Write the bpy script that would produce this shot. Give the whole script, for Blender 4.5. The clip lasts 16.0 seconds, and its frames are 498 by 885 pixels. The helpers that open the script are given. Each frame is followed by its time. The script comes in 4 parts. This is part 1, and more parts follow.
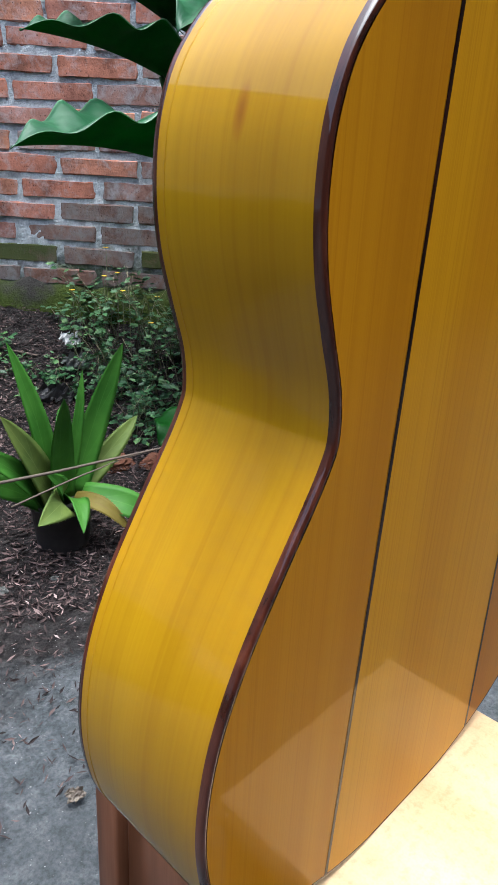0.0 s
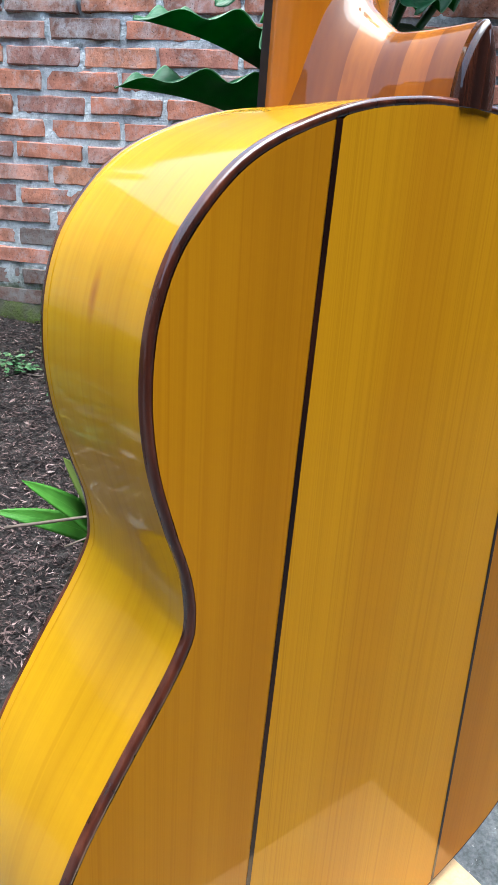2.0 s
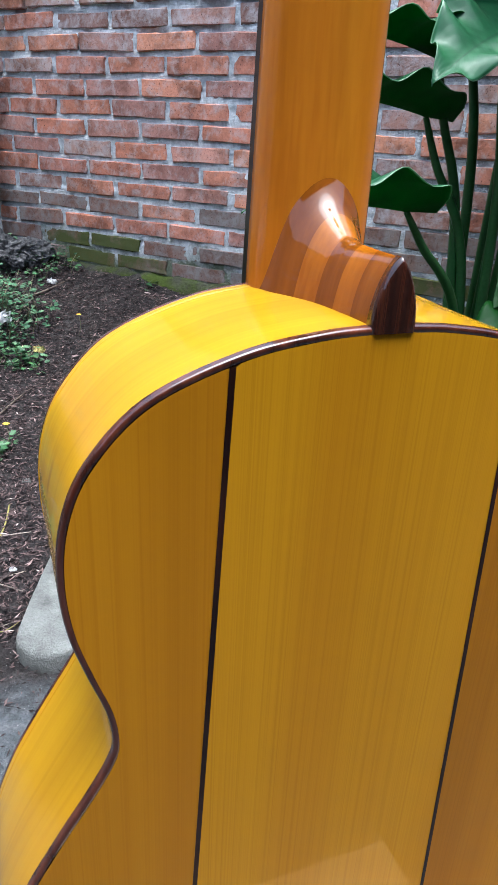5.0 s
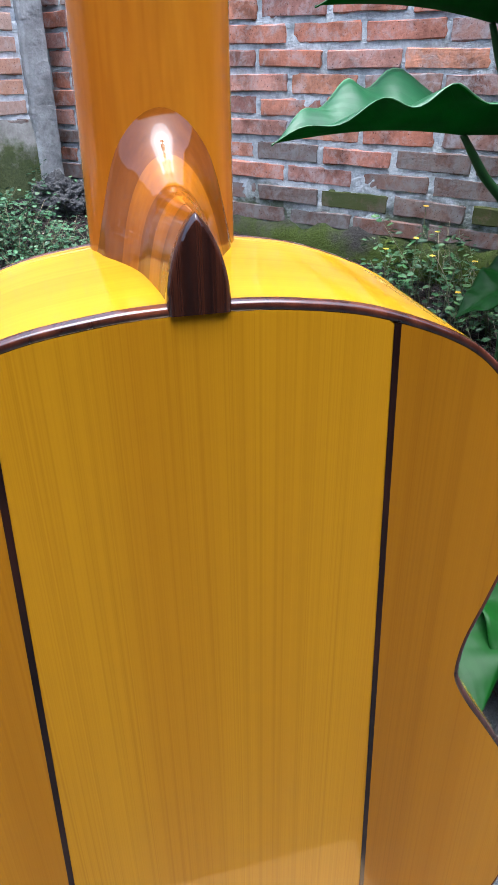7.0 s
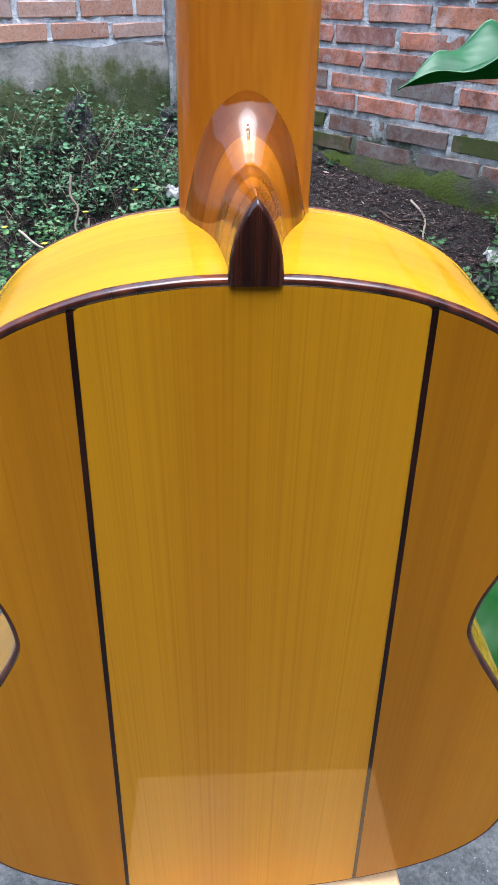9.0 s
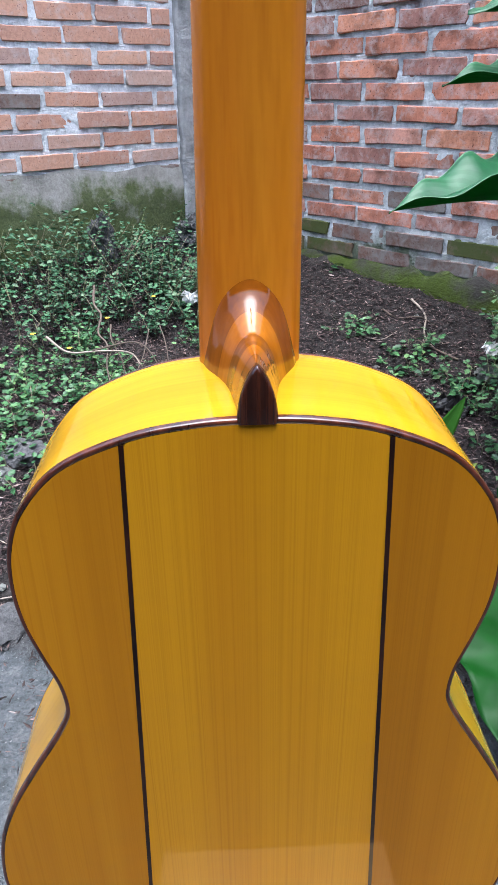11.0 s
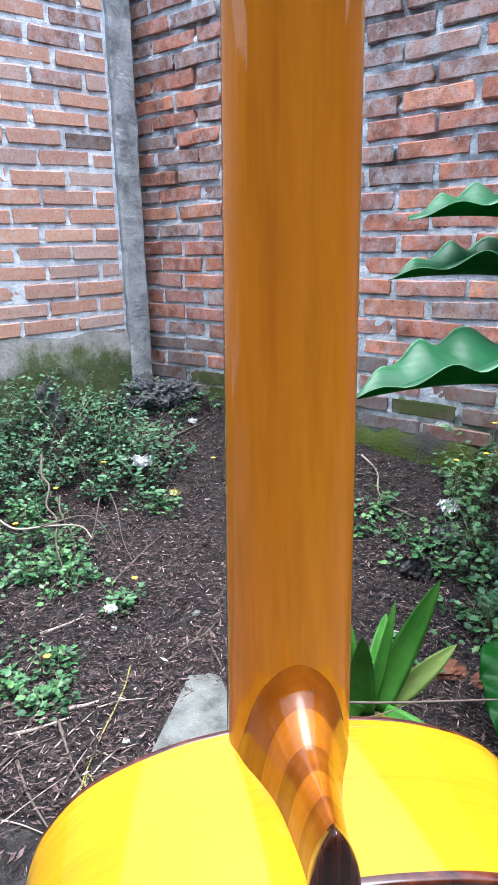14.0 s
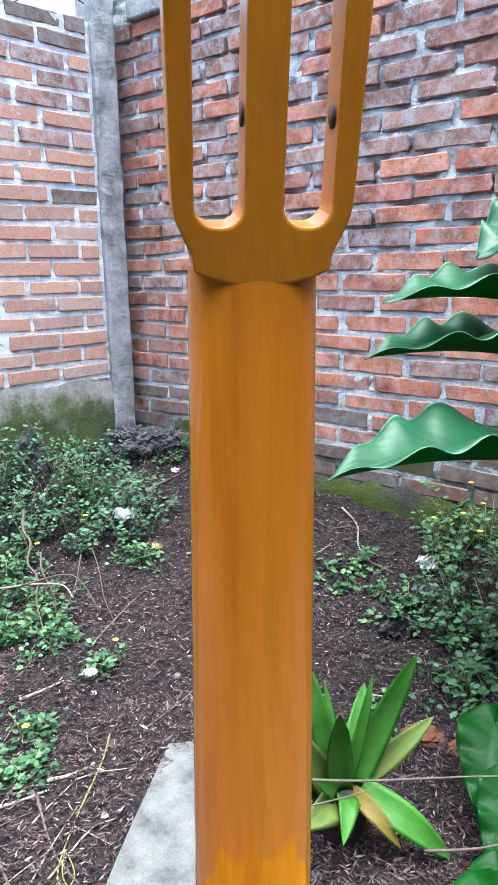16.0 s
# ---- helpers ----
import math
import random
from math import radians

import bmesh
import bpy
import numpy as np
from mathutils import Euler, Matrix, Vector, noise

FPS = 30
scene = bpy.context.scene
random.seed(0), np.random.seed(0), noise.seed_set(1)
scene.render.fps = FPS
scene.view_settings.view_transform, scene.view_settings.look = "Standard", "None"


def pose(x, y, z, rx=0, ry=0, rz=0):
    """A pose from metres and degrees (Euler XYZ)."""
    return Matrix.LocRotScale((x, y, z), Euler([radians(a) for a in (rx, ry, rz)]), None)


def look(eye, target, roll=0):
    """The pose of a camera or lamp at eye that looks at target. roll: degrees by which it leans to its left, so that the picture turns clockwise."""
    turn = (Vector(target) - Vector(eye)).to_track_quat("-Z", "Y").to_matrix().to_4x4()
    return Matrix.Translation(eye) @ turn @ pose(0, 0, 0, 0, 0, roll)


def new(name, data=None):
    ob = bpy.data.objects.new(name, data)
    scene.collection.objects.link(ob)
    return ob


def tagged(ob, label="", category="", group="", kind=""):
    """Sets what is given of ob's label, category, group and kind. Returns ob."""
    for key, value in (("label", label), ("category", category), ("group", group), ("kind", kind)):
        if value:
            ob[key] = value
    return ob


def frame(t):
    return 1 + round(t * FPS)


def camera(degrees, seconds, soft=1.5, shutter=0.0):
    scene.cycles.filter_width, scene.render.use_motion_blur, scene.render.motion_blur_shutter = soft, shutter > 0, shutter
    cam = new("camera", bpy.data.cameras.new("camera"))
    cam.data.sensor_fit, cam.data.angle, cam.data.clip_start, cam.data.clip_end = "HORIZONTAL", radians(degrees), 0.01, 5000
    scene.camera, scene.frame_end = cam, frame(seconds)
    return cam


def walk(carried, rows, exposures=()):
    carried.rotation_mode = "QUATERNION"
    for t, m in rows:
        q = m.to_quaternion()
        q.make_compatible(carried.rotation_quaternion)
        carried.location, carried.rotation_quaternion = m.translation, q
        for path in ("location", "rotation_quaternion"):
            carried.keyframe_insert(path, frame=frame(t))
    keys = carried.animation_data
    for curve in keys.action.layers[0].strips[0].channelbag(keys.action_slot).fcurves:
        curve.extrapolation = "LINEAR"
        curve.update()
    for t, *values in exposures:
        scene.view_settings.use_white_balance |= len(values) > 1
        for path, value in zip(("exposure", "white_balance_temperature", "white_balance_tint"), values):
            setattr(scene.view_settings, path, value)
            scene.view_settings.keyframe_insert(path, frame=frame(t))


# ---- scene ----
cam = camera(40.17, 16.0, soft=0.9)
PATH = [
    (0, (-0.3283, -0.1473, 0.7699), (1.0314, 1.1225, 0.0359), 3.16),
    (0.5, (-0.3053, -0.1551, 0.7776), (1.0238, 1.1693, 0.0852), 4.15),
    (1, (-0.2819, -0.1657, 0.7869), (0.9791, 1.2297, 0.1067), 3.69),
    (1.5, (-0.2544, -0.1779, 0.8100), (0.9472, 1.2733, 0.1390), 4.17),
    (2, (-0.2345, -0.1815, 0.8291), (0.8985, 1.3126, 0.1335), 3.64),
    (2.5, (-0.2076, -0.1928, 0.8525), (0.8563, 1.3433, 0.1395), 3.94),
    (3, (-0.1837, -0.2062, 0.8811), (0.8240, 1.3615, 0.1553), 4.40),
    (3.5, (-0.1820, -0.2191, 0.9048), (0.7214, 1.3891, 0.1318), 2.78),
    (4, (-0.1843, -0.2301, 0.9305), (0.6672, 1.4005, 0.1457), 3.67),
    (6.3, (-0.0697, -0.2210, 0.9339), (0.3831, 1.4813, -0.0133), 0.24),
    (6.5, (-0.0615, -0.2136, 0.9330), (0.4049, 1.4728, -0.0356), 0.45),
    (7, (-0.0325, -0.2002, 0.9319), (0.3680, 1.4900, -0.0594), -0.67),
    (7.5, (-0.0044, -0.1868, 0.9268), (0.3451, 1.4843, -0.1150), -0.13),
    (8, (-0.0125, -0.1920, 0.9365), (0.2390, 1.4665, -0.1526), -1.64),
    (8.5, (-0.0190, -0.2063, 0.9491), (0.1266, 1.4593, -0.1485), 0.37),
    (9, (-0.0167, -0.2306, 0.9546), (0.0922, 1.4097, -0.1844), 1.14),
    (9.2, (-0.0166, -0.2469, 0.9627), (0.0739, 1.3836, -0.1920), 1.32),
    (11.3, (-0.0159, -0.2971, 1.0160), (0.0544, 1.5053, 0.1520), -0.92),
    (11.5, (-0.0252, -0.2938, 1.0236), (0.0445, 1.5245, 0.1936), -0.90),
    (12, (-0.0457, -0.2736, 1.0341), (0.1181, 1.5670, 0.2689), -0.59),
    (12.5, (-0.0498, -0.2376, 1.0395), (0.1874, 1.6175, 0.3308), -1.50),
    (13, (-0.0488, -0.2084, 1.0660), (0.2097, 1.6647, 0.4144), -1.75),
    (13.5, (-0.0539, -0.1955, 1.0860), (0.1947, 1.7033, 0.5097), -1.71),
    (14, (-0.0541, -0.1894, 1.0980), (0.2015, 1.7104, 0.5279), -1.33),
    (14.5, (-0.0522, -0.1816, 1.1195), (0.2098, 1.7152, 0.5432), -1.05),
    (15, (-0.0487, -0.1673, 1.1440), (0.2295, 1.7405, 0.6121), -1.08),
    (15.5, (-0.0457, -0.1706, 1.1728), (0.2354, 1.7451, 0.6718), -0.68),
    (16, (-0.0439, -0.1922, 1.2028), (0.2630, 1.7218, 0.7106), -0.80),
]
EXPOSURES = [(0, 1.65, 5400, 3), (0.5, 1.75, 5400, 3), (1, 2.08, 5400, 3), (1.5, 2.18, 5400, 0), (2.5, 2.18, 5400, 0), (3, 2.05, 5400, 0), (3.5, 1.88, 5300, 3), (4, 1.85, 5300, 3), (6.5, 2.05, 5250, 7), (7.5, 2.12, 5250, 7), (8, 2.12, 5250, 7), (8.5, 1.95, 5250, 7), (9, 1.9, 5250, 7), (11.5, 2.0, 5300, 6), (12, 1.4, 5300, 6), (12.5, 1.05, 5300, 6), (13, 1.32, 5250, 4), (13.5, 2.02, 5250, 4), (14.5, 2.18, 5250, 4), (16, 2.35, 5250, 4)]
walk(cam, [(t, look(eye, target, roll)) for t, eye, target, roll in PATH], EXPOSURES)


# ---- sky and light ----
world = bpy.data.worlds.new("overcast_sky")
scene.world = world
world.use_nodes = True
wn = world.node_tree
sky = wn.nodes.new("ShaderNodeTexSky")
sky.sky_type, sky.sun_disc = "NISHITA", False
sky.sun_elevation, sky.sun_rotation = radians(86), radians(167)
sky.air_density, sky.dust_density, sky.ozone_density = 1.0, 10.0, 0.5
wn.links.new(sky.outputs[0], wn.nodes["Background"].inputs[0])
wn.nodes["Background"].inputs[1].default_value = 0.15
sun_data = bpy.data.lights.new("sun", "SUN")
sun_data.energy, sun_data.angle, sun_data.color = 1.0, radians(56), (1.0, 0.97, 0.93)
sun = new("sun", sun_data)
sun.matrix_world = look((0.1, 0.2, 6.0), (0, 0.6, 0))


# ---- materials ----
def shader(name, rough=0.5, coat=0.0, coat_rough=0.05, metallic=0.0, spec=0.5):
    m = bpy.data.materials.new(name)
    m.use_nodes = True
    b = m.node_tree.nodes["Principled BSDF"]
    b.inputs["Roughness"].default_value = rough
    b.inputs["Coat Weight"].default_value = coat
    b.inputs["Coat Roughness"].default_value = coat_rough
    b.inputs["Metallic"].default_value = metallic
    b.inputs["Specular IOR Level"].default_value = spec
    return m, m.node_tree.nodes, m.node_tree.links, b


def coords(n, l, scale, kind="Object", loc=(0, 0, 0)):
    tc = n.new("ShaderNodeTexCoord")
    mp = n.new("ShaderNodeMapping")
    mp.inputs["Scale"].default_value = scale
    mp.inputs["Location"].default_value = loc
    l.new(tc.outputs[kind], mp.inputs[0])
    return mp.outputs[0]


def noise_tex(n, l, vec, scale=1.0, detail=4.0, rough=0.55, distort=0.0):
    t = n.new("ShaderNodeTexNoise")
    t.inputs["Scale"].default_value, t.inputs["Detail"].default_value = scale, detail
    t.inputs["Roughness"].default_value, t.inputs["Distortion"].default_value = rough, distort
    l.new(vec, t.inputs["Vector"])
    return t.outputs["Fac"]


def ramp(n, l, fac, stops):
    r = n.new("ShaderNodeValToRGB")
    while len(r.color_ramp.elements) < len(stops):
        r.color_ramp.elements.new(0.5)
    for e, (p, c) in zip(r.color_ramp.elements, stops):
        e.position, e.color = p, (*c, 1) if len(c) == 3 else c
    l.new(fac, r.inputs[0])
    return r.outputs[0]


def mix(n, l, fac, a, b, mode="MIX"):
    m = n.new("ShaderNodeMix")
    m.data_type, m.blend_type = "RGBA", mode
    for sock, v in ((m.inputs[0], fac), (m.inputs[6], a), (m.inputs[7], b)):
        if isinstance(v, (int, float)):
            sock.default_value = v
        elif isinstance(v, tuple):
            sock.default_value = (*v, 1)
        else:
            l.new(v, sock)
    return m.outputs[2]


def math_node(n, l, op, a, b=0.0):
    m = n.new("ShaderNodeMath")
    m.operation = op
    for sock, v in ((m.inputs[0], a), (m.inputs[1], b)):
        if isinstance(v, (int, float)):
            sock.default_value = v
        else:
            l.new(v, sock)
    return m.outputs[0]


def bump(n, l, b, fac, strength=0.3, dist=0.002, coat=False):
    bp = n.new("ShaderNodeBump")
    bp.inputs["Strength"].default_value, bp.inputs["Distance"].default_value = strength, dist
    l.new(fac, bp.inputs["Height"])
    l.new(bp.outputs[0], b.inputs["Coat Normal" if coat else "Normal"])


def varnished(name, dark, mid, light, fine, broad, coat=0.55, rough=0.38, gloss=0.03, ior=1.42, knot=None, tint=(1.0, 0.86, 0.5), streak=0.3):
    """Straight-grained varnished wood; fine and broad are the grain's scales along x, y, z."""
    m, n, l, b = shader(name, rough, coat, gloss)
    b.inputs["Coat Tint"].default_value = (*tint, 1)
    b.inputs["Coat IOR"].default_value = ior
    b.inputs["Specular IOR Level"].default_value = 0.05
    g1 = noise_tex(n, l, coords(n, l, fine), 1.0, 3.0, 0.6)
    g2 = noise_tex(n, l, coords(n, l, broad, loc=(3.1, 1.7, 0.4)), 1.0, 3.0, 0.5)
    base = ramp(n, l, g2, [(0.3, dark), (0.5, mid), (0.72, light)])
    lines = ramp(n, l, g1, [(0.34, (0.62, 0.5, 0.4)), (0.5, (1, 1, 1))])
    col = mix(n, l, streak, base, lines, "MULTIPLY")
    g3 = noise_tex(n, l, coords(n, l, tuple(v * 3.3 for v in fine)), 1.0, 2.0, 0.5)
    col = mix(n, l, streak * 0.5, col, ramp(n, l, g3, [(0.35, (0.6, 0.5, 0.4)), (0.6, (1, 1, 1))]), "MULTIPLY")
    if knot:
        tc = n.new("ShaderNodeTexCoord")
        mp = n.new("ShaderNodeMapping")
        mp.vector_type = "TEXTURE"
        mp.inputs["Location"].default_value = knot
        mp.inputs["Scale"].default_value = (0.02, 0.004, 0.012)
        l.new(tc.outputs["Object"], mp.inputs[0])
        d = n.new("ShaderNodeVectorMath")
        d.operation = "LENGTH"
        l.new(mp.outputs[0], d.inputs[0])
        col = mix(n, l, ramp(n, l, d.outputs["Value"], [(0.15, (0.75,) * 3), (1.0, (0,) * 3)]), col, (0.2, 0.07, 0.01))
    l.new(col, b.inputs["Base Color"])
    return m


M_BACK = varnished("varnished_cypress_back", (0.4044, 0.1864, 0.000864), (0.4562, 0.2283, 0.001296), (0.508, 0.2672, 0.001728), (560, 20, 1.2), (14, 3, 0.5), streak=0.3, coat=0.36)
M_BACK_SIDE = varnished("varnished_cypress_wing", (0.3004, 0.1259, 0.0008424), (0.367, 0.1602, 0.001264), (0.4338, 0.2083, 0.001685), (520, 20, 1.2), (18, 3, 0.5), streak=0.24, coat=0.36)
M_RIB = varnished("varnished_cypress_rib", (0.3175, 0.1869, 0.001361), (0.3683, 0.2242, 0.001814), (0.4066, 0.2642, 0.002722), (3, 200, 3), (1.5, 24, 1.5), knot=(-0.134, 0.047, 0.411), streak=0.2, gloss=0.07, coat=0.75, ior=1.52)
M_LINE = varnished("rib_line", (0.3, 0.16, 0.003), (0.36, 0.2, 0.004), (0.4, 0.24, 0.005), (3, 200, 3), (1.5, 24, 1.5), streak=0.2)
M_TOP = varnished("varnished_spruce_top", (0.5, 0.3, 0.08), (0.6, 0.36, 0.1), (0.65, 0.42, 0.14), (300, 20, 2), (20, 3, 1))
M_NECK = varnished("varnished_cedar_neck", (0.3029, 0.1094, 0.005143), (0.3737, 0.1444, 0.0072), (0.4343, 0.1914, 0.01029), (120, 120, 9), (30, 30, 2.2), streak=0.34, coat=0.9, ior=1.5, gloss=0.05)
M_HEEL = varnished("varnished_cedar_heel", (0.2053, 0.06569, 0.001369), (0.2627, 0.0946, 0.002053), (0.3202, 0.1243, 0.003421), (120, 160, 14), (40, 90, 5), gloss=0.03, coat=0.9, ior=1.52)
M_HEEL_DARK = varnished("varnished_dark_cedar_heel", (0.121, 0.03629, 0.0008064), (0.1572, 0.0508, 0.00121), (0.1935, 0.06854, 0.001935), (120, 160, 14), (40, 90, 5), gloss=0.03, coat=0.9, ior=1.52)
M_HEAD = varnished("varnished_cedar_head", (0.3435, 0.1372, 0.007128), (0.4049, 0.1659, 0.009504), (0.4662, 0.2058, 0.01188), (100, 100, 5), (20, 20, 2), streak=0.28, gloss=0.14)
M_ROSE = varnished("dark_rosewood", (0.02, 0.006, 0.004), (0.05, 0.013, 0.007), (0.11, 0.03, 0.014), (420, 420, 40), (90, 90, 12), rough=0.3, coat=1.0, gloss=0.025, ior=1.55, tint=(1, 1, 1), streak=0.6)
M_CAP = varnished("striped_rosewood_cap", (0.01152, 0.0036, 0.00252), (0.0336, 0.009, 0.0042), (0.096, 0.0288, 0.01008), (800, 60, 8), (420, 40, 3), rough=0.3, coat=1.0, gloss=0.025, ior=1.55, tint=(1, 1, 1), streak=0.9)
M_EBONY = varnished("ebony", (0.006, 0.005, 0.005), (0.012, 0.01, 0.009), (0.02, 0.015, 0.012), (300, 300, 10), (30, 30, 4), coat=0.3, tint=(1, 1, 1))
M_INLAY = varnished("inlay_rosewood", (0.006, 0.002, 0.002), (0.014, 0.005, 0.003), (0.03, 0.009, 0.005), (500, 60, 14), (60, 20, 20), rough=0.3, tint=(1, 1, 1))
M_HOLE, hn, hl_, hb = shader("roller_hole_dark", 0.7)
hb.inputs["Base Color"].default_value = (0.035, 0.014, 0.008, 1)
M_PINE = varnished("pale_pine_seat", (0.4335, 0.289, 0.1445), (0.5057, 0.3612, 0.2095), (0.5635, 0.4263, 0.2746), (150, 150, 150), (14, 2.5, 14), coat=0.25, rough=0.4, tint=(1, 1, 1))
M_LEG = varnished("brown_stained_leg", (0.12, 0.05, 0.025), (0.2, 0.085, 0.045), (0.27, 0.12, 0.065), (160, 160, 7), (25, 25, 3), coat=0.2, tint=(1, 1, 1))


def brick_material(name, stops, grime, moss=0.0, pale=(0.44, 0.445, 0.455)):
    m, n, l, b = shader(name, 0.9, spec=0.2)
    oi = n.new("ShaderNodeObjectInfo")
    gi = n.new("ShaderNodeNewGeometry")
    rnd = math_node(n, l, "FRACT", math_node(n, l, "ADD", oi.outputs["Random"], gi.outputs["Random Per Island"]))
    base = ramp(n, l, rnd, stops)
    pos = n.new("ShaderNodeNewGeometry").outputs["Position"]
    big = noise_tex(n, l, pos, 9.0, 5.0, 0.65)
    col = mix(n, l, ramp(n, l, big, [(0.35, (0.75,) * 3), (0.6, (0,) * 3)]), base, (0.1, 0.045, 0.03), "MIX") if grime > 0.5 else base
    fine = noise_tex(n, l, pos, 90.0, 5.0, 0.7)
    col = mix(n, l, 0.5, col, ramp(n, l, fine, [(0.3, (0.5, 0.45, 0.42)), (0.6, (1.1, 1.05, 1.0))]), "MULTIPLY")
    smear = noise_tex(n, l, pos, 22.0, 6.0, 0.7, 0.4)
    col = mix(n, l, ramp(n, l, smear, [(0.56 - 0.16 * grime, (0,) * 3), (0.74 - 0.1 * grime, (0.3 + 0.4 * grime,) * 3)]), col, pale)
    pits = noise_tex(n, l, pos, 160.0, 2.0, 0.5)
    col = mix(n, l, ramp(n, l, pits, [(0.28, (0.85,) * 3), (0.35, (0,) * 3)]), col, (0.05, 0.022, 0.015))
    if moss:
        mo = noise_tex(n, l, pos, 5.0, 6.0, 0.7)
        col = mix(n, l, ramp(n, l, mo, [(0.5 - 0.15 * moss, (0,) * 3), (0.62 - 0.1 * moss, (0.85,) * 3)]), col, (0.045, 0.065, 0.012))
    l.new(col, b.inputs["Base Color"])
    bump(n, l, b, math_node(n, l, "ADD", math_node(n, l, "MULTIPLY", fine, 0.6), math_node(n, l, "ADD", pits, math_node(n, l, "MULTIPLY", smear, 0.4))), 0.5, 0.004)
    return m


RED = [(0.0, (0.4277, 0.1766, 0.1187)), (0.2, (0.5227, 0.2237, 0.1425)), (0.38, (0.4039, 0.1825, 0.1425)), (0.55, (0.6178, 0.2944, 0.1841)), (0.7, (0.4633, 0.2002, 0.1366)), (0.85, (0.3445, 0.1825, 0.1544)), (1.0, (0.5346, 0.2826, 0.2197))]
ORANGE = [(0.0, (0.4101, 0.2346, 0.1766)), (0.25, (0.4883, 0.2856, 0.2078)), (0.5, (0.3711, 0.2244, 0.1818)), (0.7, (0.5273, 0.3264, 0.2389)), (0.88, (0.3808, 0.2652, 0.2337)), (1.0, (0.4883, 0.3468, 0.2857))]
GREYED = [(0.0, (0.1637, 0.1116, 0.093)), (0.4, (0.2009, 0.1488, 0.1265)), (0.7, (0.2232, 0.1228, 0.093)), (1.0, (0.1414, 0.119, 0.1079))]
M_BRICK = brick_material("red_brick", RED, 0.52)
M_BRICK_L = brick_material("orange_brick", ORANGE, 0.35, pale=(0.48, 0.46, 0.45))
M_BRICK_LUMP = brick_material("brown_brick_lump", [(0.0, (0.078, 0.033, 0.021)), (1.0, (0.12, 0.051, 0.03))], 0.3, pale=(0.12, 0.09, 0.072))
DULL = [(0.0, (0.2925, 0.162, 0.1328)), (0.3, (0.3712, 0.216, 0.1752)), (0.6, (0.225, 0.1458, 0.1274)), (1.0, (0.405, 0.2592, 0.2124))]
M_BRICK_DULL = brick_material("dull_brown_brick", DULL, 0.8)
M_BRICK_GREY = brick_material("weathered_brick", GREYED, 1.0, pale=(0.22, 0.22, 0.22))
M_BRICK_MOSS = brick_material("mossy_brick", GREYED, 1.0, 1.0, pale=(0.13, 0.135, 0.11))


def mineral(name, stops, scale, fine_scale, moss=0.0, strength=0.8, dist=0.006, rough=0.92):
    m, n, l, b = shader(name, rough, spec=0.2)
    pos = n.new("ShaderNodeNewGeometry").outputs["Position"]
    big = noise_tex(n, l, pos, scale, 6.0, 0.65)
    fine = noise_tex(n, l, pos, fine_scale, 5.0, 0.7)
    col = mix(n, l, 0.45, ramp(n, l, big, stops), ramp(n, l, fine, [(0.3, (0.55, 0.55, 0.55)), (0.62, (1.15, 1.15, 1.15))]), "MULTIPLY")
    if moss:
        sep = n.new("ShaderNodeSeparateXYZ")
        l.new(pos, sep.inputs[0])
        mo = noise_tex(n, l, pos, 4.0, 6.0, 0.7)
        low = math_node(n, l, "SUBTRACT", math_node(n, l, "ADD", mo, 0.62 + 0.22 * moss), math_node(n, l, "MULTIPLY", sep.outputs["Z"], 1.5))
        col = mix(n, l, ramp(n, l, low, [(0.5, (0,) * 3), (0.66, (0.85,) * 3)]), col, mix(n, l, fine, (0.008, 0.015, 0.002), (0.075, 0.11, 0.007)))
    l.new(col, b.inputs["Base Color"])
    bump(n, l, b, math_node(n, l, "ADD", fine, math_node(n, l, "MULTIPLY", big, 0.8)), strength, dist)
    return m


M_MORTAR = mineral("grey_mortar", [(0.3, (0.4155, 0.4541, 0.4859)), (0.5, (0.6694, 0.7102, 0.7465)), (0.75, (0.854, 0.8758, 0.8758))], 34.0, 120.0, 0.5, 1.0, 0.022)
M_MORTAR_L = mineral("pale_mortar", [(0.3, (0.4918, 0.5139, 0.5408)), (0.5, (0.7104, 0.7361, 0.7827)), (0.75, (0.9017, 0.9306, 0.9678))], 22.0, 110.0, 0.3, 1.0, 0.014)
M_PLASTER = mineral("rough_grey_plaster", [(0.3, (0.16, 0.152, 0.14)), (0.5, (0.264, 0.256, 0.24)), (0.72, (0.368, 0.36, 0.344))], 5.0, 70.0, 1.6, 0.8, 0.008)
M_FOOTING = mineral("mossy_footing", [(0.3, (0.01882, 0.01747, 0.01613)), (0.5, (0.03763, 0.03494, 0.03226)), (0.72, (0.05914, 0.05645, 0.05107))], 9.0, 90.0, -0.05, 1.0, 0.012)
M_CONCRETE = mineral("grey_concrete", [(0.32, (0.14, 0.145, 0.15)), (0.5, (0.29, 0.295, 0.3)), (0.72, (0.42, 0.43, 0.435))], 9.0, 60.0, 0.0, 1.0, 0.01)
M_STONE = mineral("pale_weathered_stone", [(0.3, (0.07, 0.072, 0.066)), (0.48, (0.13, 0.134, 0.125)), (0.72, (0.18, 0.184, 0.174))], 16.0, 180.0, 0.0, 1.0, 0.006)
M_ROCK = mineral("dark_rubble", [(0.3, (0.042, 0.042, 0.045)), (0.5, (0.078, 0.078, 0.081)), (0.75, (0.132, 0.132, 0.132))], 20.0, 140.0, 0.0, 1.0, 0.01)
M_UNSEEN_WALL = mineral("old_house_plaster", [(0.3, (0.1, 0.085, 0.07)), (0.7, (0.15, 0.13, 0.105))], 1.5, 60.0)


